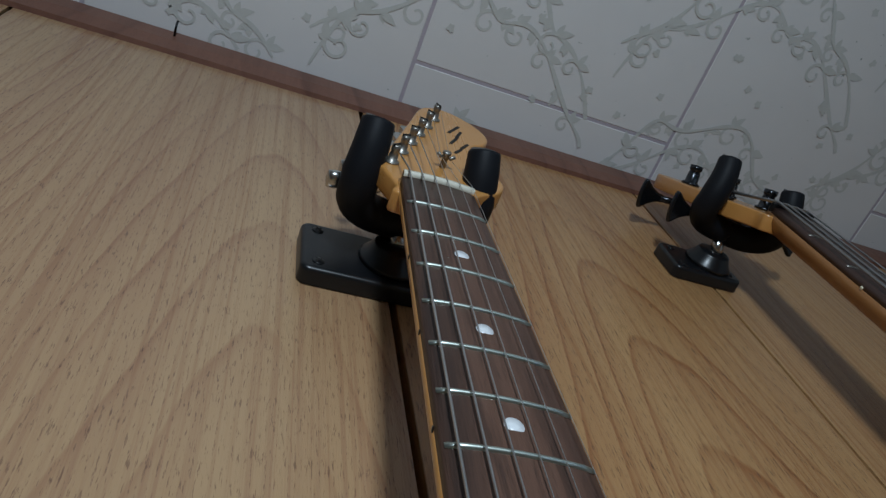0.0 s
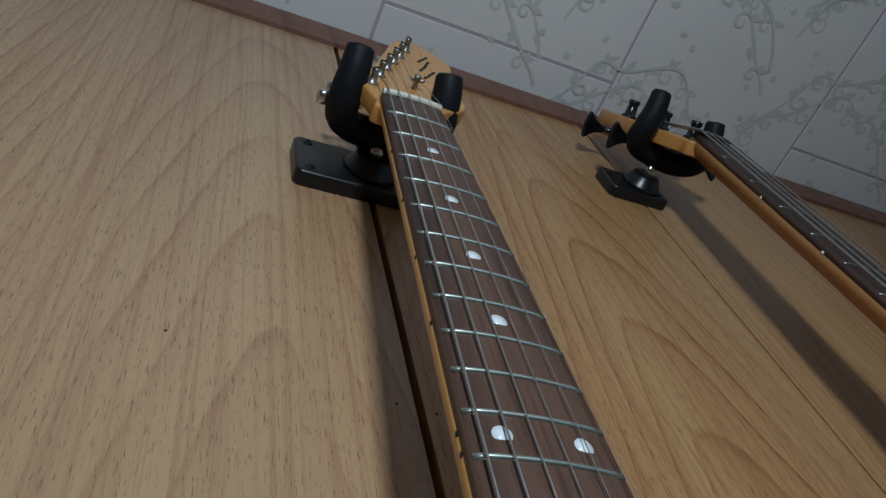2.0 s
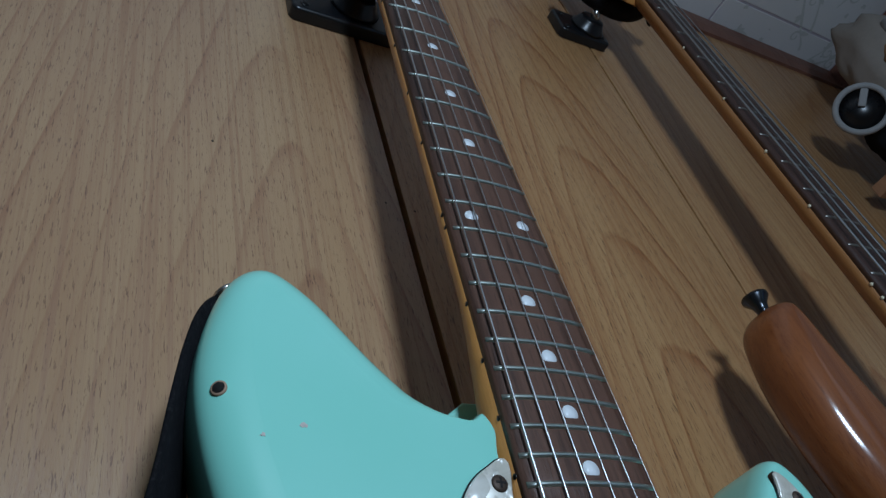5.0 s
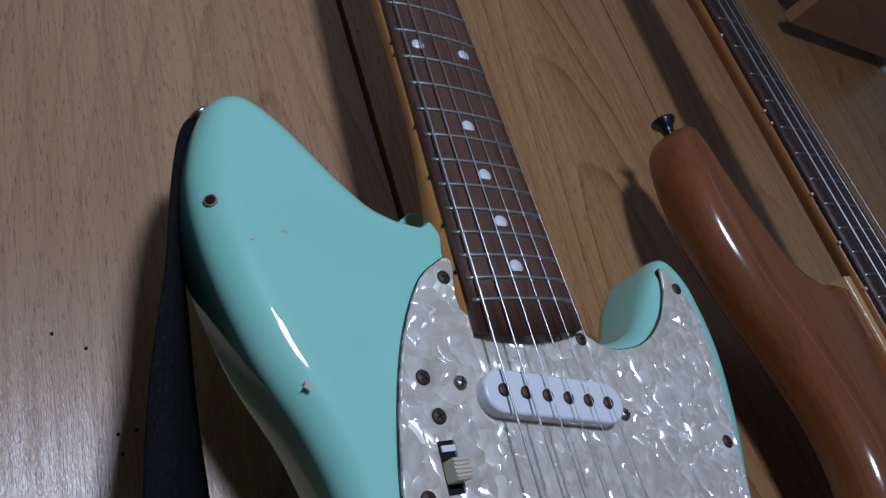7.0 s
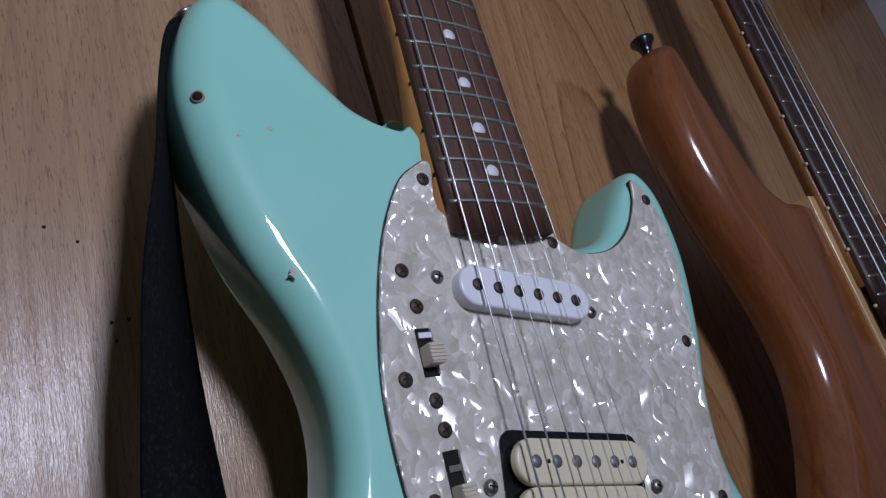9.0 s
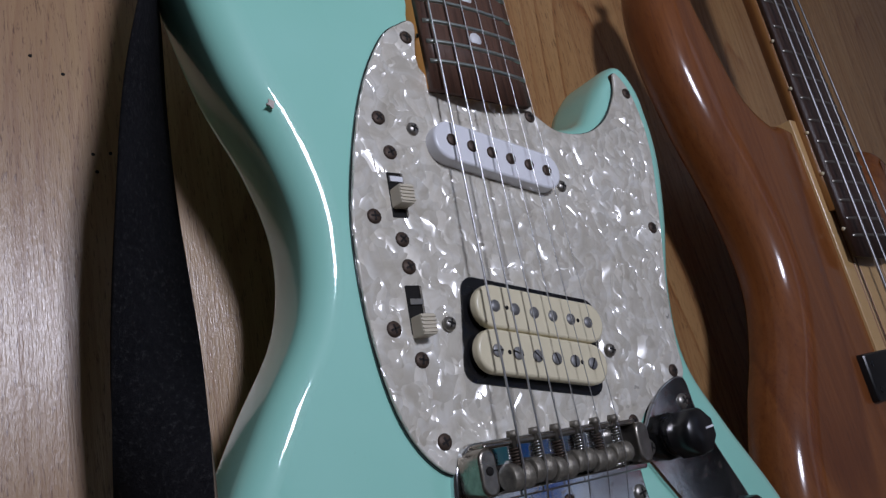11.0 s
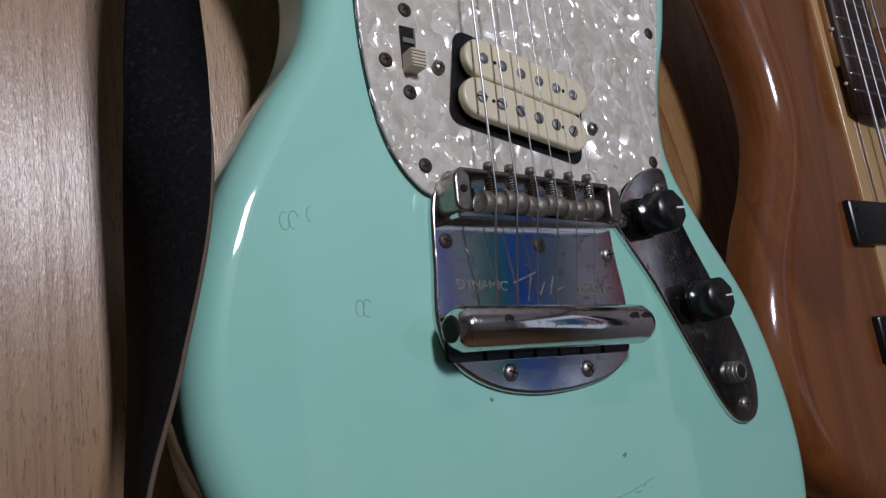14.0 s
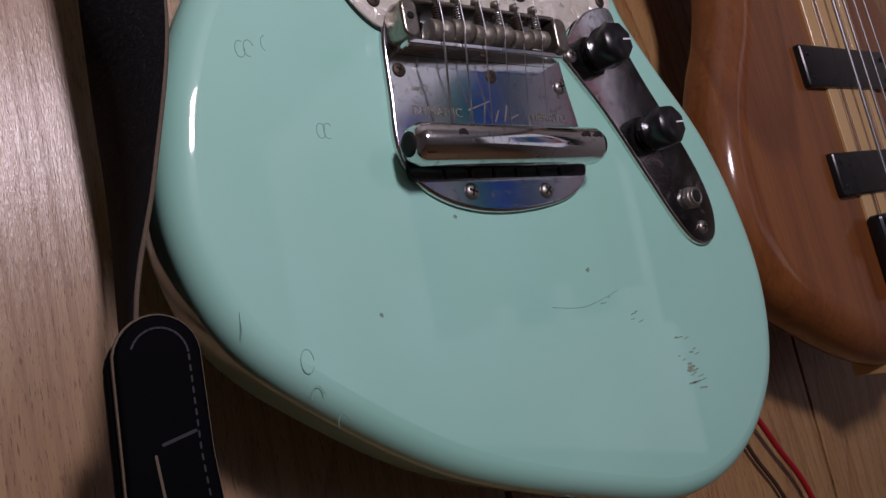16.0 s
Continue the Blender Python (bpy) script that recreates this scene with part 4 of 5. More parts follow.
for k in range(6):
    x = 0.0545 * (k / 5 - 0.5)
    rr = (0.0052, 0.0050, 0.0047, 0.0045, 0.0043, 0.0042)[k]
    prof = [(rr * 0.55, -0.0051), (rr * 0.90, -0.0050), (rr * 0.97, -0.0046), (rr * 0.97, -0.0008), (rr * 0.84, -0.0003), (rr * 0.84, 0.0003), (rr * 0.97, 0.0008), (rr * 0.97, 0.0046), (rr * 0.90, 0.0050), (rr * 0.55, 0.0051)]
    zz = SADDLE_Z - 0.0008 + 0.0012 * (k % 2)
    sad = part("saddle", lathe(prof, 18, m=pose(x, SADDLE_Y + rr * 0.86, zz, 0, 0, 90)), worn_saddle, bridge)
    coil_path = [(x + 0.0019 * math.cos(a), SADDLE_Y + 0.0030 + 0.0019 * math.sin(a), zz + 0.0035 + 0.0065 * a / (12 * math.pi)) for a in (2 * math.pi * j / 10 for j in range(61))]
    part("spring", tube(coil_path, 0.00038, 5), rusty if k % 2 == 0 else nickel, bridge)
    part("saddle_screw", tube([(x, SADDLE_Y + 0.0030, zz), (x, SADDLE_Y + 0.0030, 1.3005), (x, SADDLE_Y + 0.0030, 1.3008), (x, SADDLE_Y + 0.0030, 1.3030)], [0.0011, 0.0011, 0.0024, 0.0020], 10), worn_saddle, bridge)

# vibrato bar: a chrome roller with holes, over a strip of modelled shade
bar_y, bar_z = -0.0225, 1.2375
bar = part("tailpiece_bar", tube([(-0.0535, bar_y, bar_z), (-0.0530, bar_y, bar_z), (-0.0495, bar_y, bar_z), (0.0450, bar_y, bar_z - 0.0005), (0.0485, bar_y, bar_z - 0.0005), (0.0492, bar_y, bar_z - 0.0005)], [0.003, 0.0062, 0.0085, 0.0085, 0.0070, 0.003], 28), chrome, guitar, "polished chrome string bar of the vibrato")
hole_me = to_mesh(lathe([(0.0022, 0.001), (0.0022, -0.0002), (0.0014, -0.0001), (0.0001, 0.0000)], 14), "bar_hole", slot_dark)
for x in (-0.0330, 0.0350, 0.0425):
    part("bar_hole", hole_me, None, bar, at=pose(x, bar_y - 0.0083, bar_z + 0.0016, 11))
part("end_recess", lathe([(0.0050, 0.0004), (0.0050, -0.0006), (0.0034, -0.0007), (0.0001, -0.0004)], 18), hole_dark, bar, "dark hollow end", at=pose(-0.0533, bar_y, bar_z, 0, 0, -90))
# dark slab in place of the shade under the bar
part("bar_shade", slab(rounded_rect(0.0, 1.2320, 0.098, 0.012, 0.003), -0.0128, -0.0105), steel_dark, plate)
# dark dashes draw the comb-like reflection in the chrome below the bar
for k in range(6):
    part("comb_reflection", box((-0.032 + 0.0128 * k, -0.0131, 1.2282), (0.0014, 0.0006, 0.0044), 0.0002, 1), slot_dark, plate)
for sx in (-0.040, 0.040):
    part("bar_post", tube([(sx, -0.010, bar_z), (sx, bar_y, bar_z)], 0.0035, 12), chrome, bar)

# control plate with two knobs and the jack
CONTROL = [(0.0505, 1.2895), (0.058, 1.2960), (0.066, 1.3050), (0.077, 1.3130), (0.0935, 1.3160), (0.098, 1.3000), (0.107, 1.2810), (0.121, 1.2570), (0.136, 1.2290), (0.1420, 1.2080),
           (0.1395, 1.1930), (0.1310, 1.1875), (0.1200, 1.1900), (0.109, 1.2020), (0.094, 1.2260), (0.074, 1.2580), (0.060, 1.2760)]
control = part("control_plate", slab(catmull(CONTROL, 5), -0.0112, FACE + 0.001, 0.0012, 0, 3), chrome, guitar, "scuffed chrome control plate")
for j, (x, z) in enumerate(((0.0575, 1.2870), (0.0885, 1.3045), (0.1290, 1.1965))):
    part("screw", dull_me, None, control, at=pose(x, -0.0112, z, 0, 40 * j, 0))
knob_bm = lathe([(0.0100, -0.0030), (0.0110, -0.0036), (0.0106, -0.0128), (0.0096, -0.0146), (0.0001, -0.0146)], 8, m=pose(0, 0, 0, 0, 22.5, 0))
lathe([(0.0090, 0.0), (0.0092, -0.0012), (0.0082, -0.0030), (0.0001, -0.0032)], 24, knob_bm)
box((0.0058, -0.0147, 0.0006), (0.0056, 0.0004, 0.0009), bm=knob_bm, mat=1)
knob_me = to_mesh(knob_bm, "knob", [black_plastic, white_plastic])
for x, z in ((0.0775, 1.2900), (0.1040, 1.2480)):
    part("knob", knob_me, None, control, "black faceted knob with a white pointer", at=pose(x, -0.0112, z, 0, -6, 0))
jk = lathe([(0.0062, 0.0), (0.0062, -0.0028), (0.0050, -0.0032)], 6)
lathe([(0.0046, 0.0), (0.0046, -0.0044), (0.0037, -0.0048), (0.0033, -0.0040), (0.0001, -0.0034)], 18, jk)
lathe([(0.0034, -0.0042), (0.0032, -0.0046), (0.0001, -0.0046)], 14, jk, mat=1)
part("output_jack", jk, [steel_screw, hole_dark], control, at=pose(0.1240, -0.0112, 1.2125))

# wear on the lacquer
hole_at = pose(-0.1254, FACE + 0.0022, 1.5055, 0, 0, -30)
worn_hole = part("screw_hole", lathe([(0.0026, 0.0012), (0.0026, -0.0001), (0.0019, -0.0002)], 16), bare_wood, guitar, "bare wood round an empty screw hole", at=hole_at)
part("bore", lathe([(0.0020, 0.0012), (0.0020, -0.00025), (0.0001, -0.00025)], 16), hole_dark, worn_hole)


def chip(x, z, size, mat, y=FACE, seed=0):
    rnd = random.Random(seed)
    pts = [Vector((x + size * rnd.uniform(0.35, 1) * math.cos(a), z + size * rnd.uniform(0.35, 1) * math.sin(a))) for a in (2 * math.pi * k / 9 for k in range(9))]
    return slab(pts, y - 0.00012, y + 0.0004), mat


for j, (x, z, size, y) in enumerate(((-0.0998, 1.4930, 0.0015, FACE), (-0.1005, 1.4325, 0.0025, FACE), (-0.028, 1.2115, 0.0012, FACE), (-0.1125, 1.4890, 0.0011, FACE), (-0.070, 1.1760, 0.0012, FACE), (0.041, 1.1822, 0.0015, FACE))):
    b_m, mm = chip(x, z, size, chip_white if j in (0, 1, 3) else grime, y, j)
    part("paint_chip", b_m, mm, guitar)
for j in range(16):
    rnd = random.Random(50 + j)
    x, z = 0.096 + rnd.uniform(-0.006, 0.009), 1.133 + rnd.uniform(-0.014, 0.012)
    if j > 9:
        x, z = 0.050 + rnd.uniform(-0.012, 0.02), 1.160 + rnd.uniform(-0.01, 0.01)
    part("scuff", slab(capsule(x, z, rnd.uniform(0.0006, 0.0030), 0.00020, rnd.uniform(0, 14), 3), FACE - 0.00008, FACE + 0.0003), grime, guitar)


for j in range(9):
    rnd = random.Random(80 + j)
    x, z = 0.100 + rnd.uniform(-0.005, 0.006), 1.128 + rnd.uniform(-0.012, 0.010)
    part("scuff", slab(capsule(x, z, rnd.uniform(0.0010, 0.0030), rnd.uniform(0.0003, 0.0006), rnd.uniform(-6, 10), 3), FACE - 0.00010, FACE + 0.0003), brown_scuff, guitar)


def ring_mark(x, z, r, a0, a1, thick=0.00013):
    return tube([(x + 0.58 * r * math.cos(radians(a)), FACE - 0.00002, z + r * math.sin(radians(a))) for a in range(a0, a1, 14)], thick, 5)


for x, z, r, a0, a1 in ((-0.1085, 1.278, 0.0032, 60, 380), (-0.1053, 1.2785, 0.0032, 20, 300), (-0.0985, 1.2810, 0.0030, 90, 260), (-0.0820, 1.2475, 0.0030, 0, 340), (-0.0790, 1.2475, 0.0031, 40, 300),
                        (-0.102, 1.1640, 0.0042, 0, 350), (-0.100, 1.1510, 0.0042, 10, 200), (-0.092, 1.1400, 0.0040, 20, 190)):
    part("ring_scratch", ring_mark(x, z, r, a0, a1), scratch, guitar)
part("ring_scratch", tube([(-0.123, FACE + 0.0003, 1.184), (-0.1232, FACE + 0.0002, 1.176)], 0.00012, 5), scratch, guitar)
part("ring_scratch", tube(catmull([(0.015, FACE, 1.168, ), (0.035, FACE, 1.166), (0.058, FACE, 1.171)], 6, False), 0.00014, 5), scratch, guitar)

# strap buttons
btn = lathe([(0.0040, 0.0), (0.0036, -0.004), (0.0042, -0.008), (0.0068, -0.0098), (0.0066, -0.0112), (0.0001, -0.012)], 18)
btn_me = to_mesh(btn, "strap_button", nickel)
part("strap_button", btn_me, None, guitar, "chrome strap button", at=Matrix.Translation((-0.1140, 0.014, 1.5530)) @ Matrix.Scale(0.85, 4) @ Vector((0, -1, 0)).rotation_difference(Vector((-0.5, 0, 0.86)).normalized()).to_matrix().to_4x4())
part("strap_button", btn_me, None, guitar, "chrome strap button", at=pose(0.02, 0.014, 1.0835, 90, 0, 0))

# ---- the bass, in its own frame: nut at the origin, z up ----
BASS = pose(0.3275, -0.005, 2.031, -0.7, 0, 0)
B_SCALE = 0.8636
bass = thing("bass_guitar", BASS, "walnut bass guitar with striped through-neck, hanging on the wall", "bass guitar")
B_LINE = [(-0.036, -0.557), (-0.056, -0.553), (-0.075, -0.536), (-0.088, -0.506), (-0.100, -0.472), (-0.1075, -0.444), (-0.114, -0.4320), (-0.1225, -0.4285), (-0.132, -0.4335), (-0.1405, -0.447), (-0.149, -0.480),
          (-0.1485, -0.518), (-0.139, -0.560), (-0.1245, -0.600), (-0.1145, -0.640), (-0.1155, -0.675), (-0.131, -0.710), (-0.150, -0.738), (-0.168, -0.772), (-0.179, -0.812), (-0.1775, -0.850),
          (-0.158, -0.886), (-0.1185, -0.914), (-0.060, -0.944), (0.0, -0.960), (0.080, -0.955), (0.140, -0.925), (0.165, -0.860), (0.160, -0.790), (0.130, -0.715), (0.112, -0.660), (0.122, -0.610), (0.125, -0.570), (0.105, -0.560), (0.070, -0.595), (0.038, -0.600)]
b_outline = catmull(B_LINE, 6)
b_body = part("body", slab(b_outline, 0.011, 0.050, 0.021, 0.014, 9, lambda p: max(0.25, min(1.0, (p - Vector((-0.01, -0.56))).length / 0.07)) * (0.52 + 0.48 * min(1.0, max(0.0, (-0.43 - p.y) / 0.09)))), walnut, bass, "oiled walnut body with rounded edges")


def b_half(v):
    return 0.0195 + 0.0120 * min(v, 0.66) / 0.66


def b_surf(v, x=0.0):
    return -0.002 + x * x / (2 * 0.35)


# through-neck of stripes, proud of the wings
STRIPES = ((-0.0365, -0.0225, pale_maple), (-0.0225, -0.0205, shelf_wood), (-0.0205, -0.0165, pale_maple), (-0.0165, -0.0145, red_lam), (-0.0145, 0.0145, pale_maple), (0.0145, 0.0165, red_lam), (0.0165, 0.0205, pale_maple), (0.0205, 0.0225, shelf_wood), (0.0225, 0.0365, pale_maple))
for x0, x1, mat in STRIPES:
    part("neck_stripe", box(((x0 + x1) / 2, 0.0290, -0.756), (x1 - x0, 0.0400, 0.404), 0.0004, 1), mat, b_body)
bm = bmesh.new()
rows_ = []
for i in range(21):
    v = -0.004 + i / 20 * 0.63
    hw = b_half(v)
    loop = []
    for k in range(13):
        a = math.pi * k / 12
        loop.append(bm.verts.new((-math.cos(a) * hw, 0.004 + 0.0175 * math.sin(a) ** 0.8, -v)))
    rows_.append(loop)
for a, b in zip(rows_, rows_[1:]):
    for k in range(12):
        bm.faces.new((a[k], a[k + 1], b[k + 1], b[k]))
    bm.faces.new((a[12], a[0], b[0], b[12]))
bm.faces.new(rows_[0])
bm.faces.new(rows_[-1])
b_neck = part("neck", smooth_all(bm, 50), aged_maple, bass, "amber maple neck")
B_END = 0.662
part("fretboard", board_mesh(0.001, B_END, b_half, 0, 0.006, 0.0, b_surf), bass_board, b_neck, "dark fretboard")
for k in range(1, 25):
    v = B_SCALE * (1 - 2 ** (-k / 12))
    part("fret", fret_mesh(v, b_half(v), b_surf, 0.0, 0.0009, 0.0011), steel_screw, b_neck)
b_side = to_mesh(lathe([(0.0014, 0.0006), (0.0014, -0.0003), (0.0001, -0.0005)], 10), "side_dot", cream_plastic)
for k in (3, 5, 7, 9, 12, 15, 17, 19, 21, 24):
    v = B_SCALE * (2 - 2 ** (-k / 12) - 2 ** (-(k - 1) / 12)) / 2
    for dz in ((-0.006, 0.006) if k == 12 else (0.0,)):
        part("side_dot", b_side, None, b_neck, at=pose(-b_half(v), 0.0035, -v + dz, 0, 0, -90))
part("nut", box((0, -0.001, 0.001), (0.041, 0.007, 0.005), 0.0008), black_plastic, b_neck)
for k in range(4):
    s = k / 3 - 0.5
    part("string", tube([((0.011 if k % 2 else -0.011) + 0.012 * s, 0.014 + 0.004 * k, 0.062 + 0.018 * k), (0.030 * s - 0.001, -0.0055, 0.002), (0.056 * s, -0.0065, -0.852), (0.056 * s, 0.004, -0.885)], (0.0012, 0.0010, 0.0008, 0.0007)[k], 8), bass_wire, bass)
# headstock with two tuners a side
B_HEAD = [(-0.021, -0.004), (-0.024, 0.012), (-0.037, 0.040), (-0.041, 0.075), (-0.038, 0.125), (-0.030, 0.162), (-0.012, 0.172), (0.010, 0.168), (0.028, 0.150), (0.037, 0.110), (0.040, 0.070), (0.036, 0.036), (0.024, 0.012), (0.021, -0.004)]
b_head = part("headstock", slab(catmull(B_HEAD, 5), 0.006, 0.020, 0.0015, 0.0015, 3), maple, bass, "amber headstock with black tuners", at=pose(0, 0, 0, -13))
bp = lathe([(0.0085, 0.0), (0.0085, -0.002), (0.0062, -0.003), (0.0055, -0.012), (0.0048, -0.0135), (0.0060, -0.0150), (0.0060, -0.0190), (0.0001, -0.0195)], 18)
bp_me = to_mesh(bp, "tuner_post", steel_dark)
bk = tube([(0, 0.010, 0), (-0.030, 0.010, 0)], 0.0032, 10)
slab(capsule(0, 0, 0.0075, 0.0085, 90, 10), -0.003, 0.003, 0.002, 0.002, 3, bm=bk)
paddle = slab(catmull([(-0.026, 0.003), (-0.033, 0.0045), (-0.041, 0.0085), (-0.047, 0.0135), (-0.0505, 0.0125), (-0.052, 0.0), (-0.0505, -0.0125), (-0.047, -0.0135), (-0.041, -0.0085), (-0.033, -0.0045), (-0.026, -0.003)], 4), 0.0075, 0.0125, 0.002, 0.002, 3)
bmesh.ops.transform(paddle, matrix=Matrix.Translation((0, 0.010, 0)) @ pose(0, 0, 0, 90) @ Matrix.Translation((0, -0.010, 0)), verts=paddle.verts)
bk = merge(bk, paddle)
bk_me = to_mesh(bk, "tuner_key", steel_dark)
for side, z in ((-1, 0.060), (-1, 0.115), (1, 0.060), (1, 0.115)):
    part("tuner_post", bp_me, None, b_head, "black tuner post", at=pose(side * 0.022, 0.006, z))
    part("tuner_key", bk_me, None, b_head, "black tuner key", at=pose(side * 0.018, 0.016, z, 0, 0 if side < 0 else 180, 0))
# pickups and bridge
for v in (0.742, 0.820):
    bpk = part("pickup", box((0.0, 0.0120, -v), (0.131, 0.012, 0.031), 0.0022, 3), black_plastic, bass, "black soapbar pickup")
    for sx in (-1, 1):
        for sz in (-1, 1):
            part("screw", screw_mesh(0.0020, steel_dark), None, bpk, at=pose(sx * 0.058, 0.006, -v + sz * 0.0085))
b_bridge = part("bridge", box((0, 0.006, -0.880), (0.076, 0.012, 0.058), 0.004, 3), steel_dark, bass, "black metal bridge")
for k in range(4):
    part("saddle", box((0.0187 * (k - 1.5), -0.001, -0.866), (0.014, 0.010, 0.022), 0.002), steel_dark, b_bridge)
bb = lathe([(0.0042, 0.0), (0.0040, -0.003), (0.0052, -0.008), (0.0088, -0.0125), (0.0088, -0.0145), (0.0001, -0.0150)], 20)
part("strap_button", bb, steel_dark, bass, "black strap button", at=pose(-0.1215, 0.031, -0.4305, -90, 0, 0))

# ---- hangers ----
def hanger(at, reach, label, plate_w=0.110, plate_h=0.054, plate_dx=0.0, swing=0.0, spread=1.0):
    h = thing("guitar_hanger", at, label, "hanger", group="wall hangers")
    pl = part("base_plate", slab(rounded_rect(plate_dx, 0, plate_w, plate_h, 0.006), -0.0110, 0.0, 0.0030, 0, 4), black_satin, h, "black plastic wall plate")
    me = screw_mesh(0.0036, black_plastic, 0.3)
    for sx in (-1, 1):
        for sz in (-1, 1):
            part("screw", me, None, pl, at=pose(plate_dx + sx * (plate_w / 2 - 0.010), -0.0110, sz * (plate_h / 2 - 0.009), 0, 33, 0))
    part("hub", lathe([(0.021, -0.0115), (0.020, -0.014), (0.017, -0.017), (0.0145, -0.022), (0.0135, -0.0235), (0.0001, -0.0235)], 26), black_satin, pl)
    yoke = pose(0, 0, 0, 0, 0, swing)
    part("swivel_bolt", tube([(0, -0.022, 0), (0, reach + 0.008, 0.012)], 0.0052, 12), nickel, h, "bright swivel bolt", at=yoke)
    p = [(0.0325, reach - 0.053, 0.013), (0.0335, reach - 0.040, 0.005), (0.0345, reach - 0.022, 0.000), (0.0320, reach - 0.008, 0.003), (0.020, reach + 0.001, 0.010), (0.0, reach + 0.003, 0.012)]
    for sx in (-1, 1):
        path = catmull([(sx * x * spread, y, z) for x, y, z in p], 6, False)
        arm = part("arm", tube(path, [0.0096 + 0.0016 * min(1, i / 10) for i in range(len(path))], 16), foam, h, "black foam sleeve", at=yoke)
        e = Vector((sx * p[0][0] * spread, p[0][1], p[0][2]))
        part("end_cap", tube([e + Vector((0, 0.001, 0)), e + Vector((-sx * 0.0003, -0.0012, 0.0003))], 0.0082, 16), black_plastic, arm)
    return h


hanger(pose(-0.001, WALL_Y - 0.0008, 1.928), -0.036, "black wall hanger with foam-sleeved arms holding the mint guitar")
hanger(pose(0.306, WALL_Y - 0.0008, 2.062), -0.043, "black wall hanger with foam-sleeved arms holding the bass", 0.068, 0.044, -0.008, 8, 1.15)

# ---- a nail in the trim ----
solo("nail", tube([(-0.178, 0.076, 2.262), (-0.178, 0.063, 2.259), (-0.178, 0.060, 2.266)], 0.0011, 8), steel_dark, "small dark nail bent upwards in the ceiling trim", "nail")

# ---- strap ----
strap = thing("guitar_strap", pose(0, 0, 0), "black suede guitar strap with raw edges, hanging beside the guitar", "strap")


def ribbon(stations, thick, name, mat, edge_mat, parent, label=""):
    """stations: pairs of points, the two edges of the band, from top to bottom."""
    bm, n = bmesh.new(), len(stations)
    left = catmull([a for a, b in stations], 16, False)
    right = catmull([b for a, b in stations], 16, False)
    loops = []
    for i, (a, b) in enumerate(zip(left, right)):
        d = left[min(i + 1, len(left) - 1)] - left[max(i - 1, 0)]
        nrm = (b - a).cross(d).normalized() * thick / 2
        loops.append([bm.verts.new(q) for q in (a + nrm, a.lerp(b, 0.5) + nrm, b + nrm, b - nrm, a.lerp(b, 0.5) - nrm, a - nrm)])
    for p, q in zip(loops, loops[1:]):
        for k in range(6):
            f = bm.faces.new((p[k], p[(k + 1) % 6], q[(k + 1) % 6], q[k]))
            f.material_index = 1 if k == 2 else 0
    bm.faces.new(loops[0])
    bm.faces.new(loops[-1])
    smooth_all(bm, 45)
    return part(name, bm, [mat, edge_mat], parent, label)


BAND = [(1.572, -0.1270, 0.026, -0.111, 0.040), (1.563, -0.1375, 0.018, -0.122, 0.038), (1.549, -0.1450, 0.011, -0.132, 0.037), (1.531, -0.1505, 0.007, -0.139, 0.036), (1.510, -0.1550, 0.005, -0.1435, 0.036), (1.484, -0.1600, 0.003, -0.1455, 0.033), (1.446, -0.1690, 0.003, -0.1470, 0.034), (1.410, -0.1740, 0.006, -0.145, 0.040),
        (1.350, -0.177, 0.026, -0.145, 0.034), (1.290, -0.176, 0.044, -0.1600, -0.002), (1.240, -0.176, 0.050, -0.1735, -0.005), (1.198, -0.179, 0.052, -0.1850, 0.001), (1.150, -0.182, 0.055, -0.188, 0.006), (1.08, -0.182, 0.055, -0.188, 0.008)]
ribbon([((xa, ya, z), (xb, yb, z - 0.002)) for z, xa, ya, xb, yb in BAND], 0.0015, "band", suede, suede_edge, strap, "black suede band")
top_line = [(-0.1110, 1.5612), (-0.1060, 1.5620), (-0.1010, 1.5600), (-0.0960, 1.5560)]
ribbon([(BASE @ Vector((x, 0.0080, z + 0.0040)), BASE @ Vector((x, 0.0290, z + 0.0050))) for x, z in top_line], 0.0030, "top_end", leather, suede_edge, strap, "black leather strap end wrapped over the horn")
tab_poly = [Vector((-0.1825 - 0.0125 * math.cos(a), 1.180 + 0.013 * math.sin(a))) for a in (math.pi * k / 14 for k in range(15))] + [Vector((-0.1715, 1.150)), Vector((-0.171, 1.115)), Vector((-0.170, 1.06)), Vector((-0.201, 1.06)), Vector((-0.1995, 1.115)), Vector((-0.197, 1.150))]
tab = part("end_tab", slab(tab_poly, -0.006, -0.0022, 0.0012, 0.0004, 3), leather, strap, "stitched black leather end tab")
part("tab_edge", slab(inset(tab_poly, -0.0006), -0.0036, -0.0018), suede_edge, tab, "raw tan edge")
part("under_layer", slab([p + Vector((-0.0022, -0.003)) for p in tab_poly], 0.0, 0.0042, 0.0012, 0.0012, 3), leather, tab)
inner = inset(tab_poly, 0.0040)
for k in range(2, len(inner) - 2):
    a, b = inner[k], inner[(k + 1) % len(inner)]
    steps = max(1, int((b - a).length / 0.0032))
    for j in range(steps):
        c = a.lerp(b, (j + 0.5) / steps)
        part("stitch", slab(capsule(c.x, c.y, 0.0008, 0.0003, math.degrees(math.atan2((b - a).y, (b - a).x)), 3), -0.0063, -0.0058), thread, tab)
part("tab_slot", slab(capsule(-0.1810, 1.1555, 0.0050, 0.0005, 10, 4), -0.0063, -0.0055), thread, tab)
part("tab_slot", slab(capsule(-0.1880, 1.138, 0.0140, 0.0004, 92, 4), -0.0063, -0.0055), suede_edge, tab)

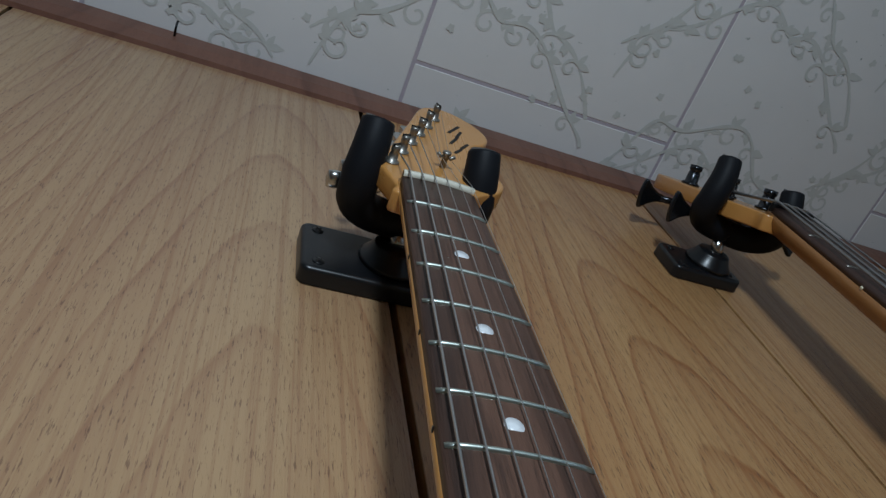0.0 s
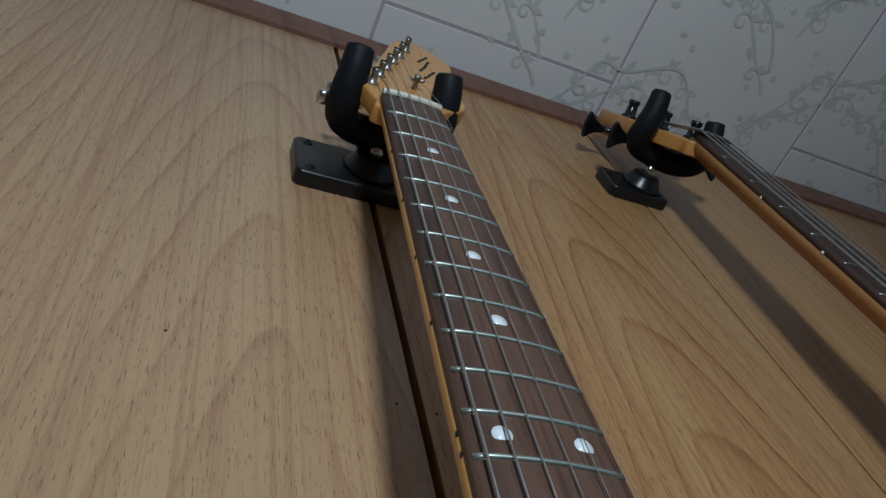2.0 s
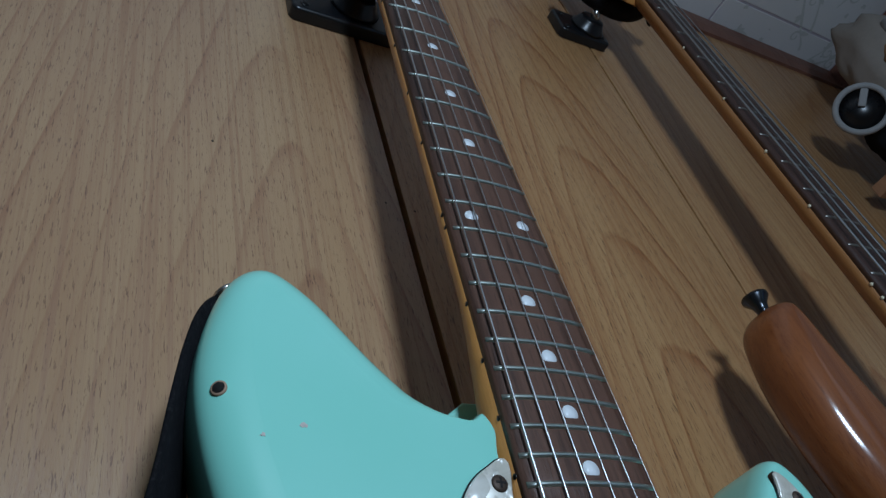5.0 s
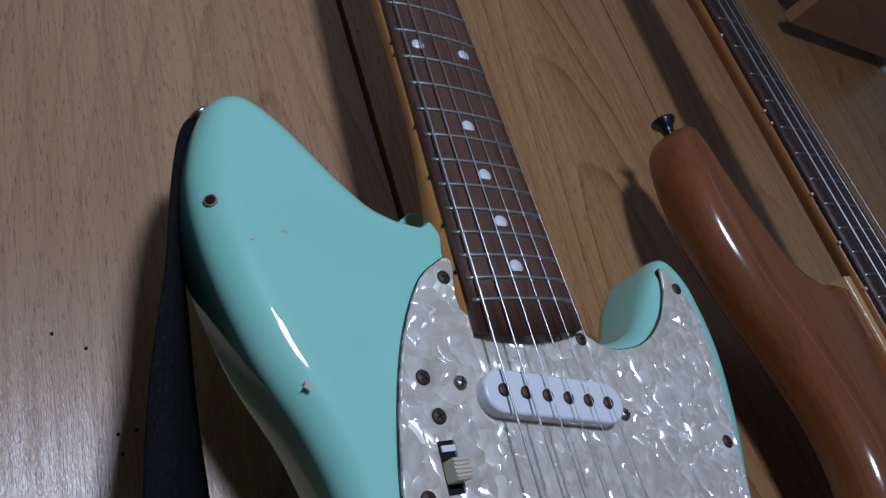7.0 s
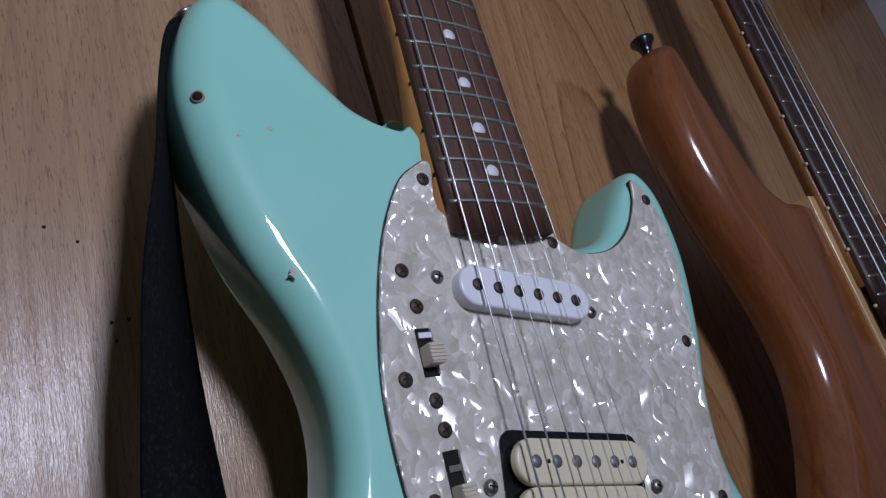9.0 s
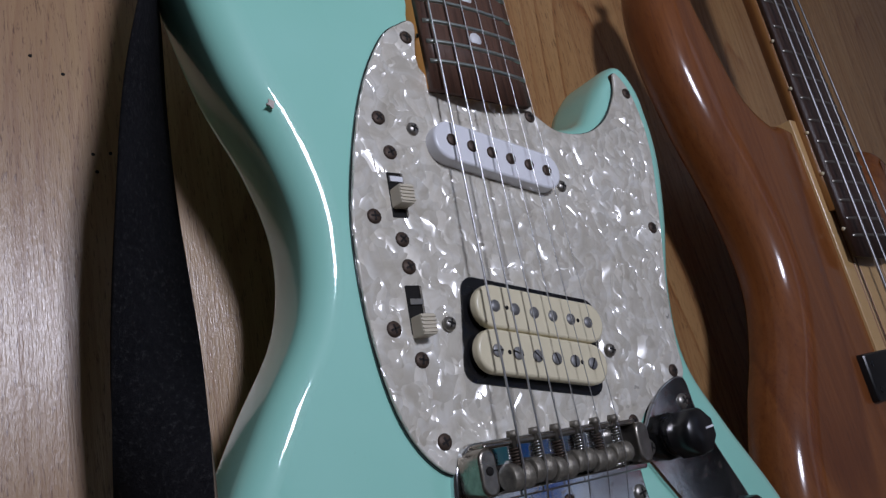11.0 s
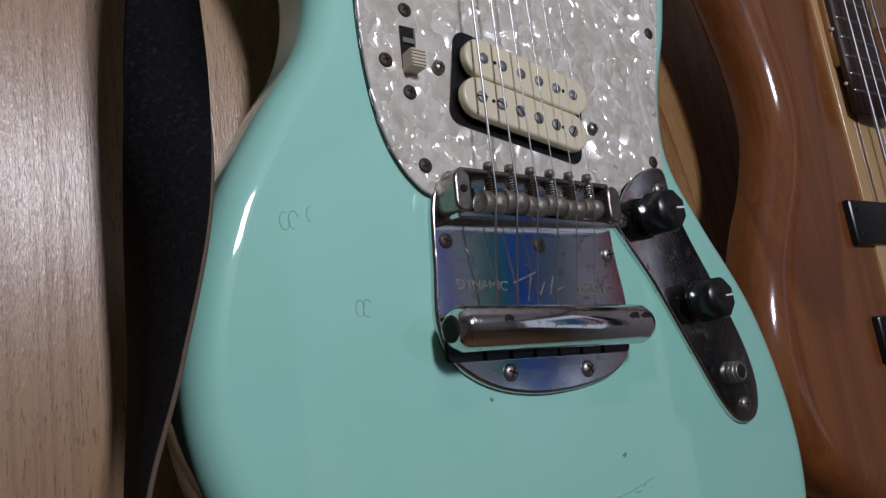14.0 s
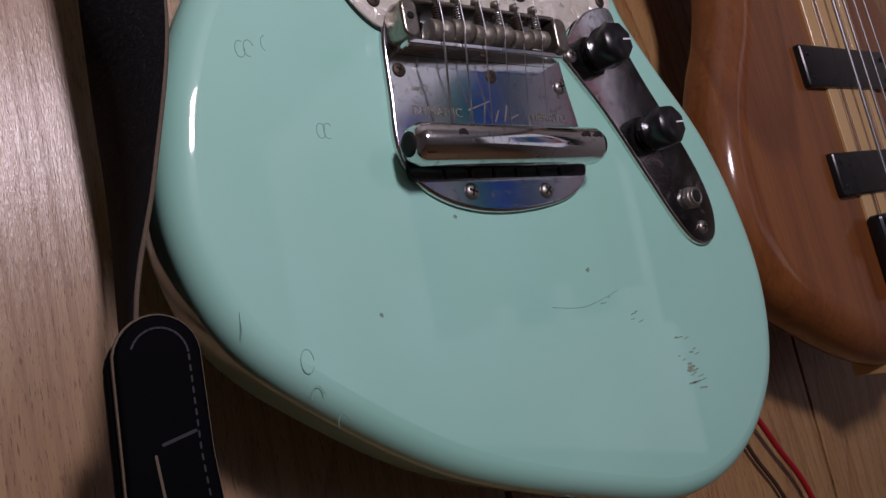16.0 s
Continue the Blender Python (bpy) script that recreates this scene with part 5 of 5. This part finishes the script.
# ---- corner shelf and the things on it ----
SHELF_Z = 1.868
shelf = solo("wall_shelf", box((0.8135, -0.053, SHELF_Z + 0.009), (0.297, 0.23, 0.018), 0.0012), shelf_wood, "brown wooden corner shelf fixed near the ceiling", "shelf")
disc_turn = Vector((0, -1, 0)).rotation_difference(Vector((-0.80, -0.42, -0.42)).normalized()).to_matrix().to_4x4()
disc = thing("round_mirror", Matrix.Translation((0.640, 0.004, SHELF_Z + 0.088)) @ disc_turn @ Matrix.Scale(0.80, 4), "small round black disc with a white rim on the shelf", "ornament")
part("rim", tube([(0.036 * math.cos(a), -0.004, 0.036 * math.sin(a)) for a in (2 * math.pi * k / 32 for k in range(33))], 0.0048, 10, caps=False), toy_white, disc, "white rim")
part("face", lathe([(0.035, 0.006), (0.035, -0.001), (0.001, -0.003)], 32), black_plastic, disc)
part("spoke", box((0.006, -0.006, 0.016), (0.011, 0.005, 0.028), 0.002, turn=pose(0, 0, 0, 0, 25, 0)), toy_white, disc)


def lump(c, size, seed, bm=None, mat=0):
    own = bmesh.new()
    bmesh.ops.create_icosphere(own, subdivisions=4, radius=1)
    for v in own.verts:
        k = 1 + 0.16 * noise.noise(v.co * 2.2 + Vector((seed, 0, 0))) + 0.05 * noise.noise(v.co * 6 + Vector((0, seed, 0)))
        v.co = Vector((v.co.x * size[0], v.co.y * size[1], v.co.z * size[2])) * k + Vector(c)
    for f in own.faces:
        f.smooth, f.material_index = True, mat
    return merge(bm, own)


bag = thing("cloth_sack", pose(0.815, -0.02, SHELF_Z + 0.018), "pale soft cloth sack with tan patches on the shelf", "sack")
part("sack", lump((0, 0, 0.155), (0.060, 0.058, 0.160), 2.0), toy_beige, bag)
part("patch", lump((-0.030, -0.028, 0.170), (0.03, 0.03, 0.045), 4.0), toy_tan, bag)
part("patch", lump((-0.02, -0.045, 0.225), (0.028, 0.018, 0.026), 6.0), toy_white, bag)
part("patch", lump((-0.030, -0.062, 0.228), (0.011, 0.008, 0.014), 7.0), toy_blue, bag)
dark_box = thing("dark_pouch", pose(0.76, -0.075, SHELF_Z + 0.018), "dark blue and black pouch lying on the shelf", "pouch")
part("pouch", lump((0, 0, 0.040), (0.062, 0.055, 0.044), 9.0), toy_blue, dark_box)
dark_case = thing("black_case", pose(0.722, 0.005, SHELF_Z + 0.018), "black soft case on the shelf", "case")
part("case", lump((0, 0, 0.052), (0.050, 0.040, 0.058), 12.0), suede, dark_case)

# ---- coat shapes added along the side wall, for the coloured clutter mirrored in the chrome ----
def cloth_mat(name, color):
    m = simple(name, color, 0.9, grain=0.2, scale=40, bumpy=0.2)
    n, l = m.node_tree.nodes, m.node_tree.links
    # translucent, so the side fill behind lifts their colour in the chrome
    thin = node(n, "ShaderNodeBsdfTranslucent", Color=(*color, 1))
    both = n.new("ShaderNodeMixShader")
    both.inputs[0].default_value = 0.7
    l.new(n["Principled BSDF"].outputs[0], both.inputs[1])
    l.new(thin.outputs[0], both.inputs[2])
    l.new(both.outputs[0], n["Material Output"].inputs["Surface"])
    return m


# unseen coat-like shape that only serves the chrome reflections
def coat(y, z, w, h, color, name, label, seed):
    bm = bmesh.new()
    rows = []
    for i in range(15):
        t = i / 14
        half = w * (0.22 + 0.28 * min(1, t * 4))
        loop = []
        for k in range(24):
            a = 2 * math.pi * k / 24
            fold = 1 + 0.25 * noise.noise(Vector((math.cos(a) * 3, t * 1.2, seed)))
            loop.append(bm.verts.new((-0.05 - 0.035 * math.cos(a) * fold, half * math.sin(a) * fold, -h * t)))
        rows.append(loop)
    for a, b in zip(rows, rows[1:]):
        for k in range(24):
            bm.faces.new((a[k], a[(k + 1) % 24], b[(k + 1) % 24], b[k]))
    bm.faces.new(rows[0])
    bm.faces.new(rows[-1])
    return solo(name, smooth_all(bm, 50), cloth_mat(name, color), label, "coat", at=pose(RIGHT_X, y, z))


RAIL_Z = 1.78
coat(-0.66, RAIL_Z, 0.13, 0.70, (0.03, 0.03, 0.035), "reflection_cloth", "black coat shape added to darken the chrome reflections", 1.0)
coat(-0.80, RAIL_Z, 0.05, 0.62, (0.72, 0.08, 0.09), "reflection_cloth", "red coat shape added to colour the chrome reflections", 9.0)
coat(-0.90, RAIL_Z, 0.10, 0.66, (0.80, 0.80, 0.82), "reflection_cloth", "white coat shape added to brighten the chrome reflections", 4.0)
coat(-1.01, RAIL_Z, 0.10, 0.58, (0.42, 0.54, 0.60), "reflection_cloth", "grey-blue coat shape added to colour the chrome reflections", 7.0)
coat(-1.11, RAIL_Z, 0.11, 0.66, (0.10, 0.36, 0.88), "reflection_cloth", "bright blue coat shape added to colour the chrome reflections", 3.0)
coat(-1.22, RAIL_Z, 0.10, 0.60, (0.08, 0.60, 0.50), "reflection_cloth", "teal coat shape added to colour the chrome reflections", 5.0)
coat(-1.34, RAIL_Z, 0.13, 0.64, (0.82, 0.80, 0.76), "reflection_cloth", "cream coat shape added to brighten the chrome reflections", 15.0)
coat(-1.47, RAIL_Z, 0.12, 0.66, (0.10, 0.28, 0.86), "reflection_cloth", "blue jacket shape added to colour the chrome reflections", 13.0)
rail = thing("reflection_rail", pose(RIGHT_X, -1.0, RAIL_Z), "thin black rail added to carry the coat shapes", "rail")
part("rod", tube([(-0.05, 0.62, -0.002), (-0.05, -0.62, -0.002)], 0.006, 12), black_plastic, rail)
for yy in (0.60, -0.60):
    part("bracket", tube([(0, yy, -0.002), (-0.05, yy, -0.002)], 0.005, 10), black_plastic, rail)

# ---- cables at the foot ----
red = solo("red_cable", tube(catmull([(0.175, 0.068, 1.13), (0.205, 0.070, 1.085), (0.235, 0.072, 1.040), (0.265, 0.072, 0.985), (0.290, 0.072, 0.85), (0.30, 0.06, 0.4), (0.30, -0.02, 0.0022)], 8, False), 0.0022, 10), red_cable_m, "thin red cable hanging down the panelled wall", "cable")
brown = solo("brown_cable", tube(catmull([(0.18, 0.074, 1.10), (0.212, 0.076, 1.040), (0.238, 0.076, 0.995), (0.262, 0.076, 0.90), (0.27, 0.06, 0.4), (0.26, -0.02, 0.0018)], 8, False), 0.0015, 8), brown_cable_m, "thin dark brown cable hanging down the wall", "cable")

# ---- wall panels, each a board of its own ----
# where the heart of the figure lies in the nearest boards: across and along
HEARTS = {5: (0.075, 0.98), 6: (0.032, 0.83), 7: (-0.05, 0.3)}
EDGES = [LEFT_X, -1.517, -1.213, -0.909, -0.606, -0.303, 0.001, 0.309, 0.618, 0.935, RIGHT_X]
for k, (a, b) in enumerate(zip(EDGES, EDGES[1:])):
    lo, hi = a + (0.0022 if k == 6 else 0.0017), b - (0.0022 if k == 5 else 0.0017)
    heart, lift = HEARTS.get(k, (0.02 * (-1) ** k, 0.13 * k))
    bm = box((-heart, 0, -lift), (hi - lo, 0.012, 2.27), 0.0004, 1)
    ob = part("panel", bm, warm_panel if k >= 6 else panel_wood, wall_panelled)
    ob.matrix_world = pose((lo + hi) / 2 + heart, WALL_Y + 0.006, 1.137 + lift)
hole = to_mesh(lathe([(0.0008, 0.0006), (0.0008, -0.0001), (0.0001, -0.00012)], 10), "nail_hole", hole_dark)
for x, z in ((-0.184, 1.496), (-0.172, 1.489), (-0.163, 1.452), (-0.156, 1.453), (-0.162, 1.444), (-0.118, 1.733), (0.009, 1.705), (-0.011, 1.708)):
    ob = part("nail_hole", hole, None, wall_panelled)
    ob.matrix_world = pose(x, WALL_Y, z)
